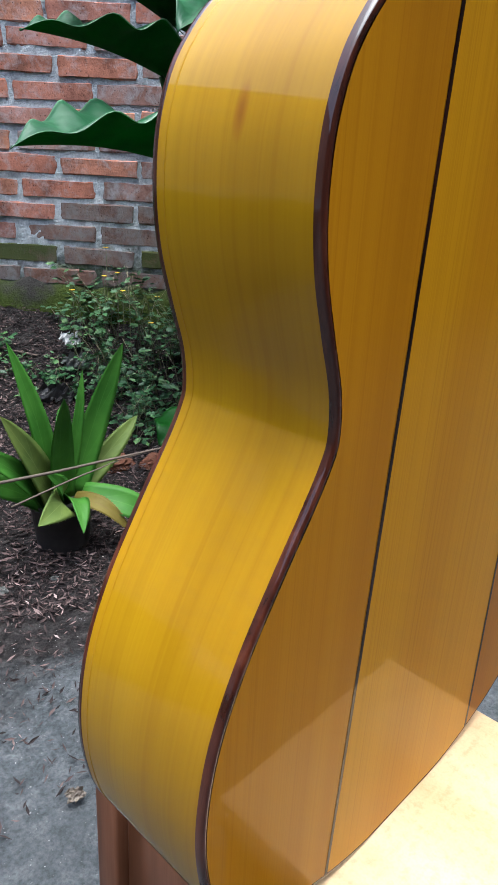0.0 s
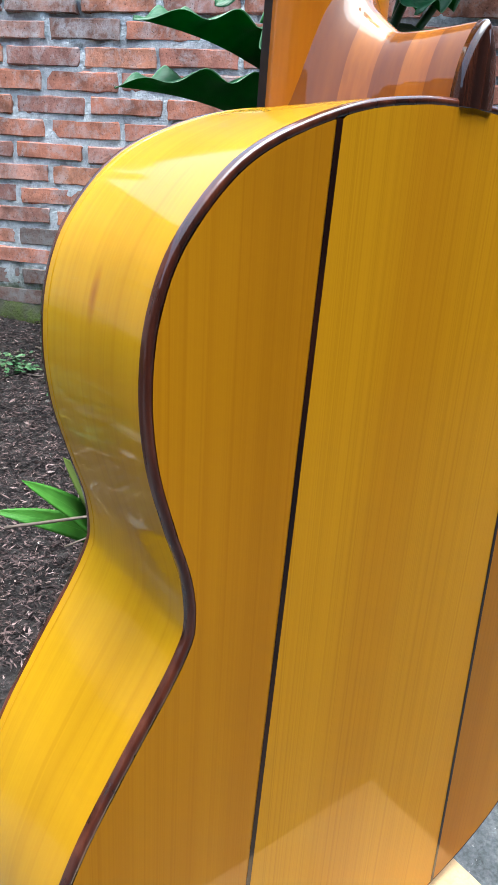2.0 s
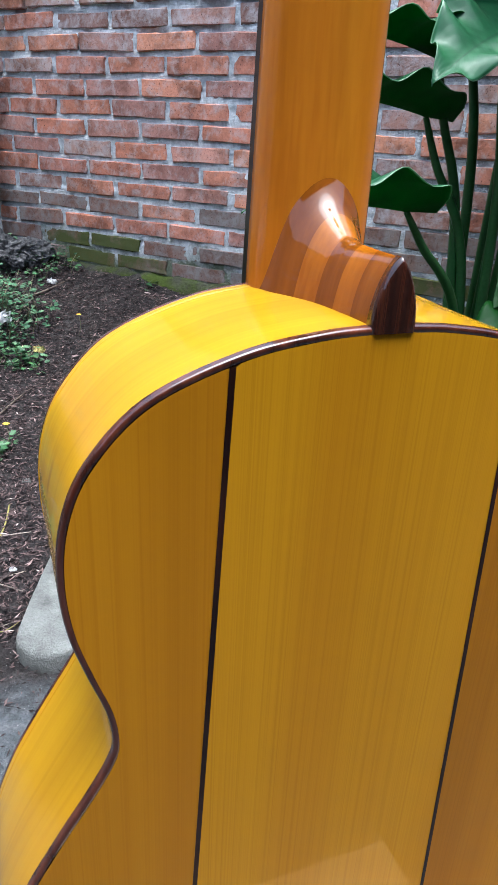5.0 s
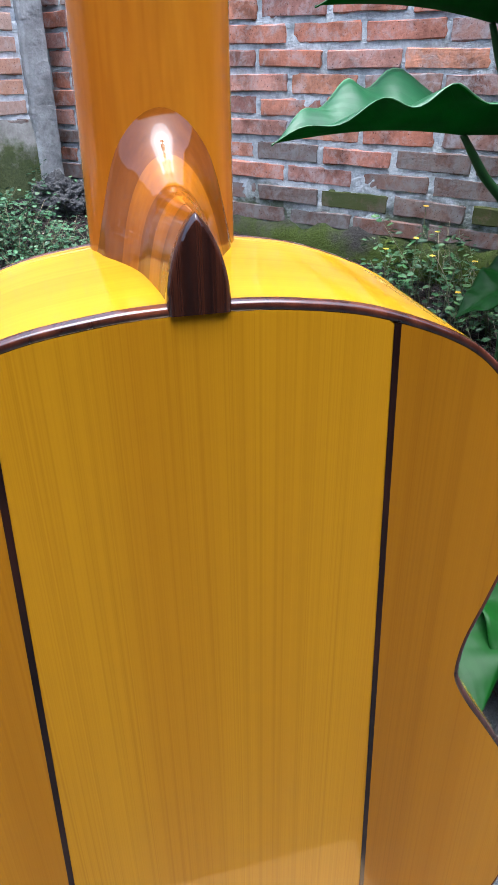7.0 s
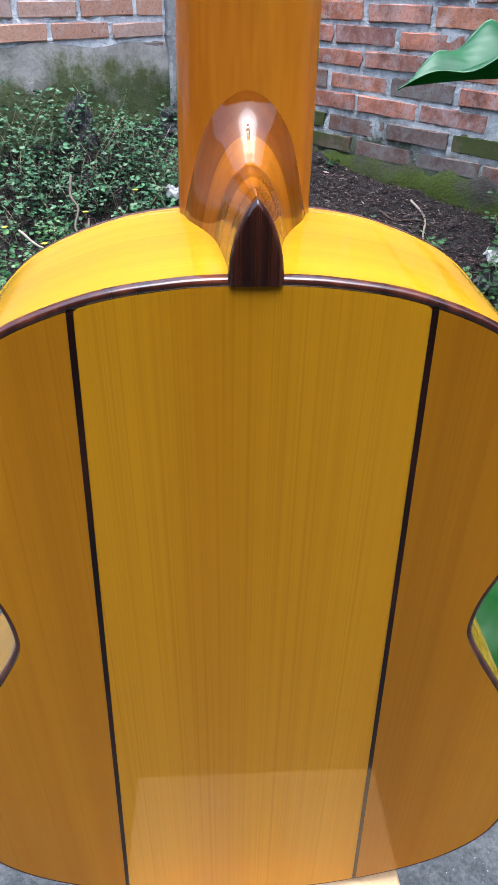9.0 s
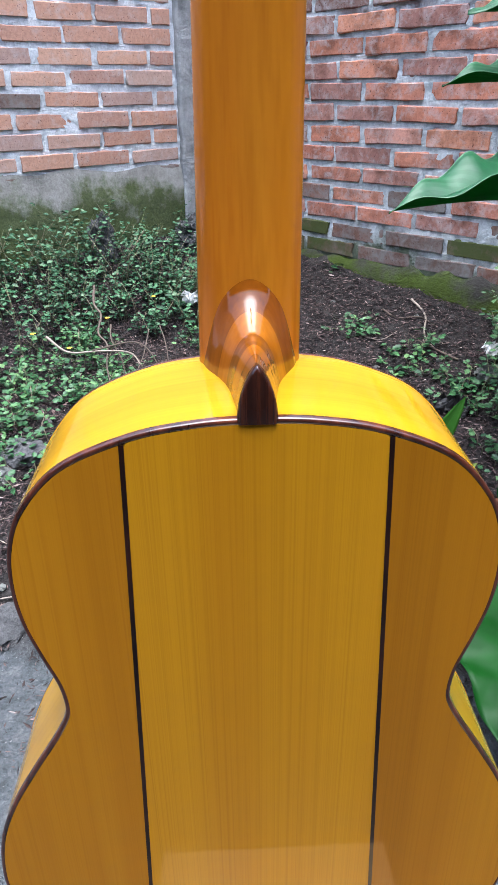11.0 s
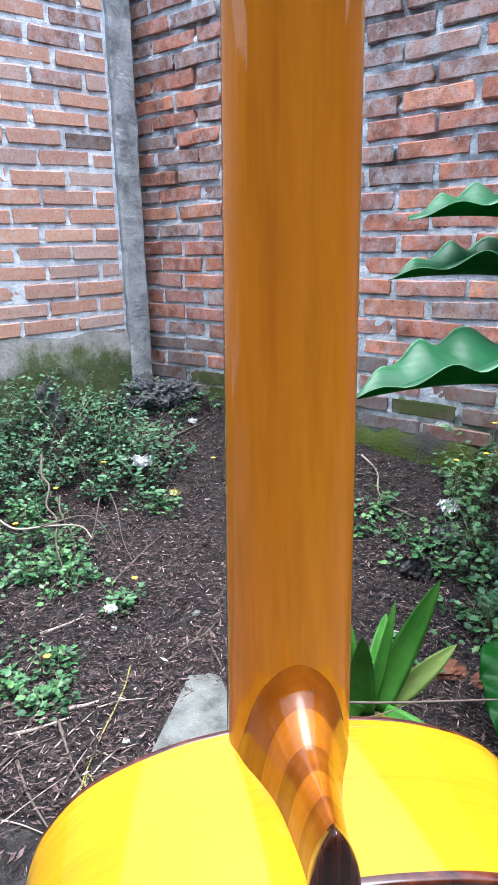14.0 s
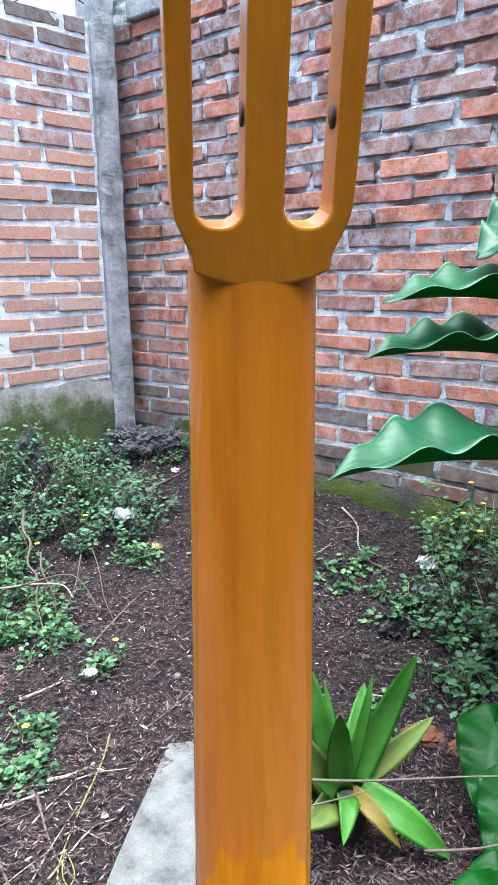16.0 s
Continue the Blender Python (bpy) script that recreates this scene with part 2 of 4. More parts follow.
def ground_material():
    m, n, l, b = shader("garden_soil", 0.95, spec=0.15)
    pos = n.new("ShaderNodeNewGeometry").outputs["Position"]
    big = noise_tex(n, l, pos, 3.0, 6.0, 0.65)
    mid = noise_tex(n, l, pos, 28.0, 6.0, 0.7)
    fine = noise_tex(n, l, pos, 170.0, 4.0, 0.7)
    soil = ramp(n, l, mid, [(0.3, (0.00931, 0.007976, 0.007976)), (0.5, (0.02659, 0.02326, 0.0226)), (0.72, (0.06315, 0.05783, 0.05583))])
    grit = ramp(n, l, mid, [(0.3, (0.052, 0.059, 0.064)), (0.5, (0.09, 0.098, 0.105)), (0.75, (0.15, 0.158, 0.167))])
    sep = n.new("ShaderNodeSeparateXYZ")
    l.new(pos, sep.inputs[0])
    edge = math_node(n, l, "ADD", math_node(n, l, "ADD", sep.outputs["Y"], math_node(n, l, "MULTIPLY", sep.outputs["X"], 0.25)), math_node(n, l, "MULTIPLY", big, 0.5))
    col = mix(n, l, ramp(n, l, edge, [(0.86, (0,) * 3), (1.12, (1,) * 3)]), grit, soil)
    col = mix(n, l, 0.6, col, ramp(n, l, fine, [(0.32, (0.45, 0.45, 0.45)), (0.62, (1.25, 1.25, 1.25))]), "MULTIPLY")
    specks = noise_tex(n, l, pos, 240.0, 1.0, 0.5)
    col = mix(n, l, ramp(n, l, specks, [(0.73, (0,) * 3), (0.78, (0.7,) * 3)]), col, (0.42, 0.42, 0.42))
    l.new(col, b.inputs["Base Color"])
    bump(n, l, b, math_node(n, l, "ADD", fine, math_node(n, l, "MULTIPLY", mid, 1.6)), 1.0, 0.012)
    return m


M_GROUND = ground_material()


def scatter_material(name, stops, rough=0.7, spec=0.3):
    m, n, l, b = shader(name, rough, spec=spec)
    gi = n.new("ShaderNodeNewGeometry")
    col = ramp(n, l, gi.outputs["Random Per Island"], stops)
    fine = noise_tex(n, l, gi.outputs["Position"], 130.0, 3.0, 0.6)
    col = mix(n, l, 0.4, col, ramp(n, l, fine, [(0.3, (0.6, 0.6, 0.6)), (0.65, (1.15, 1.15, 1.15))]), "MULTIPLY")
    l.new(col, b.inputs["Base Color"])
    return m


M_LITTER = scatter_material("dry_leaf_litter", [(0.0, (0.007669, 0.004916, 0.004417)), (0.35, (0.02108, 0.0131, 0.01244)), (0.65, (0.0556, 0.03604, 0.03373)), (0.92, (0.1198, 0.08194, 0.07629)), (0.99, (0.2397, 0.1762, 0.1646)), (1.0, (0.4026, 0.3276, 0.3053))], 0.8)
M_WEED = scatter_material("weed_leaf_green", [(0.0, (0.01482, 0.04927, 0.01718)), (0.4, (0.02972, 0.08439, 0.02829)), (0.75, (0.04945, 0.123, 0.04318)), (1.0, (0.09063, 0.1653, 0.05481))], 0.45)
M_WEED_DULL = scatter_material("dull_weed_green", [(0.0, (0.01511, 0.0509, 0.02228)), (0.4, (0.03091, 0.09091, 0.03819)), (0.75, (0.0515, 0.1309, 0.05728)), (1.0, (0.103, 0.1526, 0.08752))], 0.55)
M_STEM = scatter_material("weed_stem", [(0.0, (0.06, 0.09, 0.03)), (0.6, (0.13, 0.12, 0.07)), (1.0, (0.24, 0.2, 0.14))], 0.7)
M_TWIG = scatter_material("dry_twig", [(0.0, (0.0558, 0.042, 0.033)), (0.5, (0.1116, 0.087, 0.069)), (1.0, (0.2108, 0.18, 0.15))], 0.8)
M_STICK = scatter_material("pale_stick", [(0.0, (0.2, 0.16, 0.13)), (1.0, (0.4, 0.35, 0.3))], 0.8)
M_YELLOW = scatter_material("yellow_petal", [(0.0, (0.7, 0.45, 0.02)), (1.0, (0.8, 0.55, 0.04))], 0.6)
M_VINE = scatter_material("yellow_green_cord", [(0.0, (0.165, 0.15, 0.04)), (1.0, (0.22, 0.19, 0.06))], 0.6)
M_PAPER = scatter_material("white_scrap", [(0.0, (0.4352, 0.4493, 0.4633)), (1.0, (0.5265, 0.5265, 0.5195))], 0.6)
M_YELLOW_SCRAP = scatter_material("pale_yellow_scrap", [(0.0, (0.42, 0.38, 0.16)), (1.0, (0.5, 0.45, 0.2))], 0.6)
M_POT, pn, pl_, pb = shader("black_plastic_pot", 0.55)
pl_.new(ramp(pn, pl_, noise_tex(pn, pl_, coords(pn, pl_, (30, 30, 30))), [(0.3, (0.01, 0.01, 0.011)), (0.7, (0.03, 0.028, 0.027))]), pb.inputs["Base Color"])


def leaf_material(name, low, high, vein, rough=0.42, veins=9.0, coat=0.05, rim=None, spec=0.16, through_light=0.0, relief=0.12):
    """Broad leaf with side veins, by the blade's own u and v."""
    m, n, l, b = shader(name, rough, coat, 0.25, 0.0, spec)
    uv = n.new("ShaderNodeUVMap")
    sep = n.new("ShaderNodeSeparateXYZ")
    l.new(uv.outputs[0], sep.inputs[0])
    av = math_node(n, l, "ABSOLUTE", math_node(n, l, "SUBTRACT", sep.outputs["Y"], 0.5))
    ph = math_node(n, l, "SUBTRACT", math_node(n, l, "MULTIPLY", sep.outputs["X"], veins), math_node(n, l, "MULTIPLY", av, veins * 0.7))
    fr = math_node(n, l, "ABSOLUTE", math_node(n, l, "SUBTRACT", math_node(n, l, "FRACT", ph), 0.5))
    vm = math_node(n, l, "MAXIMUM", ramp(n, l, fr, [(0.0, (0.7,) * 3), (0.03, (0,) * 3)]), ramp(n, l, av, [(0.006, (1,) * 3), (0.016, (0,) * 3)]))
    pos = n.new("ShaderNodeNewGeometry").outputs["Position"]
    col = ramp(n, l, noise_tex(n, l, pos, 14.0, 4.0, 0.6), [(0.3, low), (0.7, high)])
    col = mix(n, l, math_node(n, l, "MULTIPLY", vm, 0.7), col, vein)
    if rim:
        col = mix(n, l, ramp(n, l, av, [(0.478, (0,) * 3), (0.492, (0.9,) * 3)]), col, rim)
    l.new(col, b.inputs["Base Color"])
    bump(n, l, b, fr, relief, 0.006)
    if through_light:
        tr = n.new("ShaderNodeBsdfTranslucent")
        l.new(mix(n, l, 1.0, col, (1.0, 1.6, 0.6), "MULTIPLY"), tr.inputs["Color"])
        ms = n.new("ShaderNodeMixShader")
        ms.inputs[0].default_value = through_light
        l.new(b.outputs[0], ms.inputs[1])
        l.new(tr.outputs[0], ms.inputs[2])
        l.new(ms.outputs[0], n["Material Output"].inputs["Surface"])
    return m


M_EAR = leaf_material("elephant_ear_leaf", (0.0105, 0.0600, 0.0215), (0.0185, 0.0980, 0.0340), (0.0052, 0.0390, 0.0140), 0.45, 12.0, 0.0, (0.1498, 0.2782, 0.1591), 0.34, 0.2, 0.14)
# green raised in the colour to stand for light shining through the blade
M_EAR_UNDER = leaf_material("elephant_ear_underside", (0.01, 0.085, 0.008), (0.018, 0.13, 0.014), (0.03, 0.15, 0.03), 0.55, 12.0, 0.0, (0.16, 0.3, 0.17), 0.16, 0.4)
# darker base colour than the grown leaf
M_EAR_YOUNG = leaf_material("young_elephant_ear_leaf", (0.002574, 0.02565, 0.001512), (0.00468, 0.04275, 0.002592), (0.006084, 0.03762, 0.003888), 0.5, 10.0, 0.0, None, 0.14, 0.1, 0.1)
M_PETIOLE = scatter_material("green_petiole", [(0.0, (0.018, 0.075, 0.018)), (1.0, (0.03, 0.1, 0.025))], 0.4)
M_ALOE = leaf_material("aloe_leaf", (0.02652, 0.09775, 0.0102), (0.05304, 0.153, 0.0187), (0.0663, 0.17, 0.0255), 0.5, 3.0, 0.03)
M_ALOE_DULL = leaf_material("aloe_leaf_faded", (0.065, 0.1, 0.022), (0.12, 0.16, 0.035), (0.13, 0.17, 0.05), 0.55, 3.0, 0.0)
M_ALOE_DRY = leaf_material("aloe_leaf_dry", (0.084, 0.06535, 0.0108), (0.1428, 0.1153, 0.0216), (0.126, 0.07688, 0.0288), 0.6, 3.0, 0.0)


# ---- mesh helpers ----
def finish(bm, name, mat, smooth=True):
    bmesh.ops.recalc_face_normals(bm, faces=bm.faces)
    for f in bm.faces:
        f.smooth = smooth
    me = bpy.data.meshes.new(name)
    bm.to_mesh(me)
    bm.free()
    me.materials.append(mat)
    return me


def part(name, bm, material, parent, label="", smooth=True):
    ob = new(name, finish(bm, name, material, smooth))
    ob.parent = parent
    return tagged(ob, label)


def thing(name, bm, material, label, category, group="", kind="", smooth=True):
    return tagged(new(name, finish(bm, name, material, smooth)), label, category, group, kind)


def empty(name, at, label, category, group="", kind=""):
    ob = new(name)
    ob.location = at
    return tagged(ob, label, category, group, kind)


def grid(bm, rows, closed=False):
    """Faces between rows of points of equal length."""
    vs = [[bm.verts.new(p) for p in r] for r in rows]
    k = len(vs[0])
    for a, b in zip(vs, vs[1:]):
        for i in range(k if closed else k - 1):
            j = (i + 1) % k
            try:
                bm.faces.new((a[i], a[j], b[j], b[i]))
            except ValueError:
                pass
    return vs


def box(bm, lo, hi, bevel=0.0, segs=2):
    c = [(a + b) / 2 for a, b in zip(lo, hi)]
    r = bmesh.ops.create_cube(bm, size=1, matrix=Matrix.LocRotScale(c, None, [b - a for a, b in zip(lo, hi)]))
    if bevel:
        es = list({e for v in r["verts"] for e in v.link_edges})
        bmesh.ops.bevel(bm, geom=es, offset=bevel, segments=segs, affect="EDGES", profile=0.5)
    return bm


def tube(bm, pts, radii, k=6):
    rows = []
    pts = [Vector(p) for p in pts]
    for i, p in enumerate(pts):
        d = (pts[min(i + 1, len(pts) - 1)] - pts[max(i - 1, 0)]).normalized()
        a = d.cross(Vector((0.31, 0.77, 0.55))).normalized()
        b = d.cross(a)
        r = radii[i] if isinstance(radii, (list, tuple)) else radii
        rows.append([p + r * (math.cos(t) * a + math.sin(t) * b) for t in (2 * math.pi * j / k for j in range(k))])
    vs = grid(bm, rows, True)
    bm.faces.new(vs[0][::-1])
    bm.faces.new(vs[-1])


def curve_points(ctrl, n=12):
    """A smooth line through control points."""
    c = [Vector(p) for p in ctrl]
    c = [2 * c[0] - c[1]] + c + [2 * c[-1] - c[-2]]
    out = []
    for i in range(1, len(c) - 2):
        for j in range(n):
            t = j / n
            out.append(0.5 * (2 * c[i] + (c[i + 1] - c[i - 1]) * t + (2 * c[i - 1] - 5 * c[i] + 4 * c[i + 1] - c[i + 2]) * t * t + (3 * c[i] - c[i - 1] - 3 * c[i + 1] + c[i + 2]) * t ** 3))
    out.append(c[-2])
    return out


# ---- the yard: ground and walls ----
CORNER = Vector((-0.02, 3.352))
DIR_R = Vector((math.cos(radians(-49.1)), math.sin(radians(-49.1))))
DIR_L = Vector((math.cos(radians(214.6)), math.sin(radians(214.6))))


def wall_distance(x, y):
    """How far a place in the yard lies before the nearer of the two brick walls."""
    d = Vector((x, y)) - CORNER
    r = -(d.x * -DIR_R.y + d.y * DIR_R.x)
    q = d.x * -DIR_L.y + d.y * DIR_L.x
    return min(r, q)


def ground_height(x, y):
    h = 0.098 * max(0.0, y - 0.8) if y < 2.6 else 0.176 + 0.11 * (y - 2.6)
    h = min(h, 0.3)
    h += 0.13 * max(0.0, 1 - max(wall_distance(x, y), 0) / 0.75) ** 1.5
    bumpy = min(1.0, max(0.15, (y - 0.5) * 1.2))
    h += bumpy * (0.03 * noise.noise((x * 2.1, y * 2.1, 0.3)) + 0.014 * noise.noise((x * 8, y * 8, 1.3)) + 0.006 * noise.noise((x * 23, y * 23, 2.1)))
    return h


def axis(lo, hi, step, far):
    a = list(np.arange(lo, hi + 1e-6, step))
    g, d = [], step
    while d < far:
        d *= 1.5
        g.append(d)
    return [lo - v for v in reversed(g)] + a + [hi + v for v in g]


bm = bmesh.new()
xs, ys = axis(-1.6, 2.4, 0.02, 40), axis(0.2, 3.6, 0.02, 40)
grid(bm, [[(x, y, ground_height(x, y) if abs(x) < 6 and -4 < y < 5 else 0.0) for x in xs] for y in ys])
thing("ground", bm, M_GROUND, "dark garden soil turning to grey gritty sand", "ground", kind="structure")


def wall_matrix(d):
    """Wall frame: x along the wall from the corner, y into the yard, z up."""
    side = Vector((-d.y, d.x))
    mid = Vector((0.0, 0.6)) - CORNER
    if side.dot(mid) < 0:
        side = -side
    return Matrix(((d.x, side.x, 0, CORNER.x), (d.y, side.y, 0, CORNER.y), (0, 0, 1, 0), (0, 0, 0, 1)))


W_R, W_L = wall_matrix(DIR_R), wall_matrix(DIR_L)


def wall_core(name, m, s0, s1, z1, thick, mat, label, raked=9.0):
    """The mortar bed in which the bricks sit, uneven on its face."""
    bm = bmesh.new()
    n_s, n_z = int((s1 - s0) / 0.016), int(z1 / 0.014)
    front = []
    for j in range(n_z + 1):
        z = z1 * j / n_z
        loss = min(1.0, max(0.0, (z - raked) / 0.35))
        row = []
        for i in range(n_s + 1):
            y = -0.0042 + 0.0024 * noise.noise((i * 0.17, j * 0.2, 5.0)) - 0.016 * max(0.0, noise.noise((i * 0.55, j * 0.6, 8.0)) - 0.08)
            y -= loss * 0.04 * max(0.0, 0.12 + noise.noise((i * 0.12, j * 0.16, 2.0)) + 0.6 * noise.noise((i * 0.4, j * 0.5, 6.0)))
            row.append((s0 + (s1 - s0) * i / n_s, y, z))
        front.append(row)
    grid(bm, front)
    box(bm, (s0, -thick, 0), (s1, -0.05, z1))
    ob = thing(name, bm, mat, label, "wall", kind="structure")
    ob.matrix_world = m
    return ob


wall_right = wall_core("wall_right", W_R, -0.2, 6.2, 2.42, 0.16, M_MORTAR, "weathered red brick garden wall with grey mortar", 1.05)
wall_left = wall_core("wall_left", W_L, 0.1, 5.6, 2.27, 0.16, M_MORTAR_L, "orange brick garden wall with pale mortar")

# unseen plain walls that close the yard behind the camera, dark to dim reflections
end_r, end_l = CORNER + 6.2 * DIR_R, CORNER + 5.6 * DIR_L
for name, a, b_, h in (("wall_east", (end_r.x, end_r.y), (end_r.x, -2.4), 2.4), ("wall_south", (end_r.x, -2.4), (end_l.x, -2.4), 2.9), ("wall_west", (end_l.x, -2.4), (end_l.x, end_l.y), 2.4)):
    bm = bmesh.new()
    box(bm, (min(a[0], b_[0]) - 0.07, min(a[1], b_[1]) - 0.07, 0), (max(a[0], b_[0]) + 0.07, max(a[1], b_[1]) + 0.07, h))
    thing(name, bm, M_UNSEEN_WALL, "unseen plain plastered wall added to close the yard", "wall", kind="structure", smooth=False)

# unseen overhang, added to cut the sky light from behind the camera
bm = bmesh.new()
box(bm, (end_l.x, -2.4, 2.75), (end_r.x, -1.55, 2.83), 0.01)
thing("eave", bm, M_LEG, "unseen plain brown eave added to block sky behind the camera", "eave", kind="structure", smooth=False)

# concrete corner column with its formwork marks
bm = bmesh.new()
rows = []
for j in range(90):
    z = 0.2 + j * 0.026
    o = 0.009 * noise.noise((0, 0, z * 9)), 0.007 * noise.noise((4, 0, z * 12))
    rows.append([(0.02, -0.14, z), (0.07, -0.03, z), (0.08 + o[0], 0.018, z), (0.09 + o[0], 0.028 + o[1], z), (0.14, 0.03 + 0.005 * noise.noise((z * 11, 2, 1)), z), (0.19 + o[1], 0.028 + o[0], z), (0.2 + o[1], 0.018, z), (0.2, -0.1, z)])
vs = grid(bm, rows)
bm.faces.new(vs[-1])
column = thing("concrete_column", bm, M_CONCRETE, "rough grey concrete corner column between the brick walls", "column", kind="structure", smooth=False)
column.matrix_world = W_L
bm = bmesh.new()
box(bm, (0.03, -0.12, 2.3), (0.3, 0.03, 2.5), 0.01)
lintel = thing("concrete_beam_end", bm, M_CONCRETE, "grey concrete beam end on the wall top", "beam", kind="structure", smooth=False)
lintel.matrix_world = W_R

# plastered foot of the left wall
bm = bmesh.new()
rows = []
for j in range(22):
    z = 0.15 + j * 0.026
    rows.append([(0.19 + i * 0.04, 0.016 * min(1.0, (21 - j) / 5) - 0.002 + 0.005 * noise.noise((i * 0.4, j * 0.5, 9)), z + (0.05 * noise.noise((i * 0.17, 3, 1)) if j > 17 else 0)) for i in range(70)])
grid(bm, rows)
foot = thing("wall_plaster_foot", bm, M_PLASTER, "rough grey plaster on the wall foot with moss", "plaster", kind="structure")
foot.matrix_world = W_L
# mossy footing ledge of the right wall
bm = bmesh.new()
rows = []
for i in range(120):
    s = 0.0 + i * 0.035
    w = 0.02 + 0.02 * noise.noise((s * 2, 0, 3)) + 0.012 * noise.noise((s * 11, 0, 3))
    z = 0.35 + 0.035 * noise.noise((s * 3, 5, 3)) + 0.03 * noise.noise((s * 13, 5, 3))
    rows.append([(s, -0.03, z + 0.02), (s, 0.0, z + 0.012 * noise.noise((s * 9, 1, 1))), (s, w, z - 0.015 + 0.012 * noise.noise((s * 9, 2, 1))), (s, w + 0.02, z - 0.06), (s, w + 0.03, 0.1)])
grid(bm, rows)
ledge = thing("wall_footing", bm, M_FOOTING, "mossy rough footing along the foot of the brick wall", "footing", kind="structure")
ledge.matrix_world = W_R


# ---- the guitar ----
guitar = empty("guitar", (0.0, 0, 0.38), "glossy honey-yellow classical guitar seen from behind, standing on a stool", "guitar")
HALF = [(0.0, 0.0), (0.048, 0.001), (0.094, 0.0115), (0.131, 0.027), (0.157, 0.046), (0.1745, 0.0696), (0.183, 0.1), (0.1848, 0.1328), (0.179, 0.17), (0.1656, 0.2048), (0.1473, 0.2377), (0.1300, 0.2662), (0.1212, 0.283), (0.1186, 0.2935), (0.1205, 0.312), (0.1279, 0.3352), (0.1346, 0.3596), (0.137, 0.3855), (0.1341, 0.4116), (0.1238, 0.4359), (0.1006, 0.4607), (0.0636, 0.4772), (0.03, 0.4838), (0.0, 0.4857)]
FRONT = 0.0958
half = [Vector((p.x, p.y)) for p in curve_points([(x, z, 0) for x, z in HALF], 7)]
loop = half + [Vector((-p.x, p.y)) for p in reversed(half[1:-1])]


def arch(x, z):
    """How far the domed back falls away from its middle line."""
    return float(np.interp(z, (0.08, 0.3, 0.44), (0.0004, 0.0020, 0.0052))) * (x / 0.15) ** 2


def inset(pts, d):
    out = []
    k = len(pts)
    for i in range(k):
        t = (pts[(i + 1) % k] - pts[i - 1]).normalized()
        out.append(pts[i] + d * Vector((-t.y, t.x)))
    return out


inner = inset(loop, 0.0030)
in_half = sorted([(p.y, p.x) for p in inner[:len(half)]])
Z_IN, X_IN = [p[0] for p in in_half], [max(p[1], 0) for p in in_half]


def half_width(z):
    return float(np.interp(z, Z_IN, X_IN))


def strip_x(z):
    return 0.0670 + (0.478 - z) * 0.0377


def rows_between(lo, hi, z0, z1, cols, count=150, lift=0.0):
    rows = []
    for i in range(count + 1):
        z = z0 + (z1 - z0) * (0.5 - 0.5 * math.cos(math.pi * i / count))
        a, b_ = lo(z), hi(z)
        rows.append([(a + (b_ - a) * j / cols, arch(a + (b_ - a) * j / cols, z) - lift, z) for j in range(cols + 1)])
    return rows


SW = 0.00135
zs = [z for z in np.linspace(Z_IN[0], Z_IN[-1], 900) if half_width(z) > strip_x(z) + SW]
ZA, ZB = min(zs), max(zs)
bm = bmesh.new()
grid(bm, rows_between(lambda z: -min(strip_x(z) - SW, half_width(z)), lambda z: min(strip_x(z) - SW, half_width(z)), Z_IN[0], Z_IN[-1], 18))
part("back_panel", bm, M_BACK, guitar, "golden straight-grained centre panel of the back")
for sgn in (-1, 1):
    bm = bmesh.new()
    grid(bm, rows_between(lambda z: sgn * (strip_x(z) + SW), lambda z: sgn * max(half_width(z), strip_x(z) + SW), ZA, ZB, 10))
    part("back_panel", bm, M_BACK_SIDE, guitar, "amber side panel of the back")
    bm = bmesh.new()
    grid(bm, rows_between(lambda z: sgn * (strip_x(z) - SW), lambda z: sgn * (strip_x(z) + SW), ZA - 0.001, ZB + 0.0006, 2, 60, 0.0002))
    part("inlay_strip", bm, M_INLAY, guitar, "thin dark inlay strip")


def sweep(section, y_of):
    bm = bmesh.new()
    cols = []
    for d, y in section:
        cols.append([(p.x, y_of(q.x, q.y) + y if y < 0.05 else y, p.y) for p, q in zip(inset(loop, d), loop)])
    grid(bm, [list(r) for r in zip(*cols)] + [[c[0] for c in cols]])
    bmesh.ops.remove_doubles(bm, verts=bm.verts, dist=1e-6)
    return bm


part("binding", sweep([(0.0, 0.0042), (0.0, 0.0014), (0.0004, 0.0005), (0.0012, 0.0), (0.0031, 0.0), (0.0031, 0.003)], arch), M_ROSE, guitar, "dark rosewood edge binding")
part("binding", sweep([(0.0, 0.0922), (-0.0002, 0.0926), (-0.0002, 0.0948), (0.001, FRONT), (0.004, FRONT)], arch), M_ROSE, guitar, "dark rosewood edge binding")
for pts in (half, [Vector((-p.x, p.y)) for p in half]):
    bm = bmesh.new()
    grid(bm, [[(p.x, arch(p.x, p.y) + 0.0042 + (0.0922 - arch(p.x, p.y) - 0.0042) * j / 8, p.y) for j in range(9)] for p in pts])
    part("rib", bm, M_RIB, guitar, "glossy yellow bent wooden side")
bm = bmesh.new()
bm.faces.new([bm.verts.new((p.x, FRONT - 0.0006, p.y)) for p in inset(loop, 0.004)])
part("soundboard", bm, M_TOP, guitar, "pale wooden front board")

# brown line standing in for the shade line near the rib's front edge
part("purfling_line", sweep([(0.0, 0.0868), (-0.0003, 0.0870), (-0.0003, 0.0876), (0.0, 0.0878)], lambda x, z: 0.0), M_LINE, guitar, "thin brown line painted as shade along the rib")

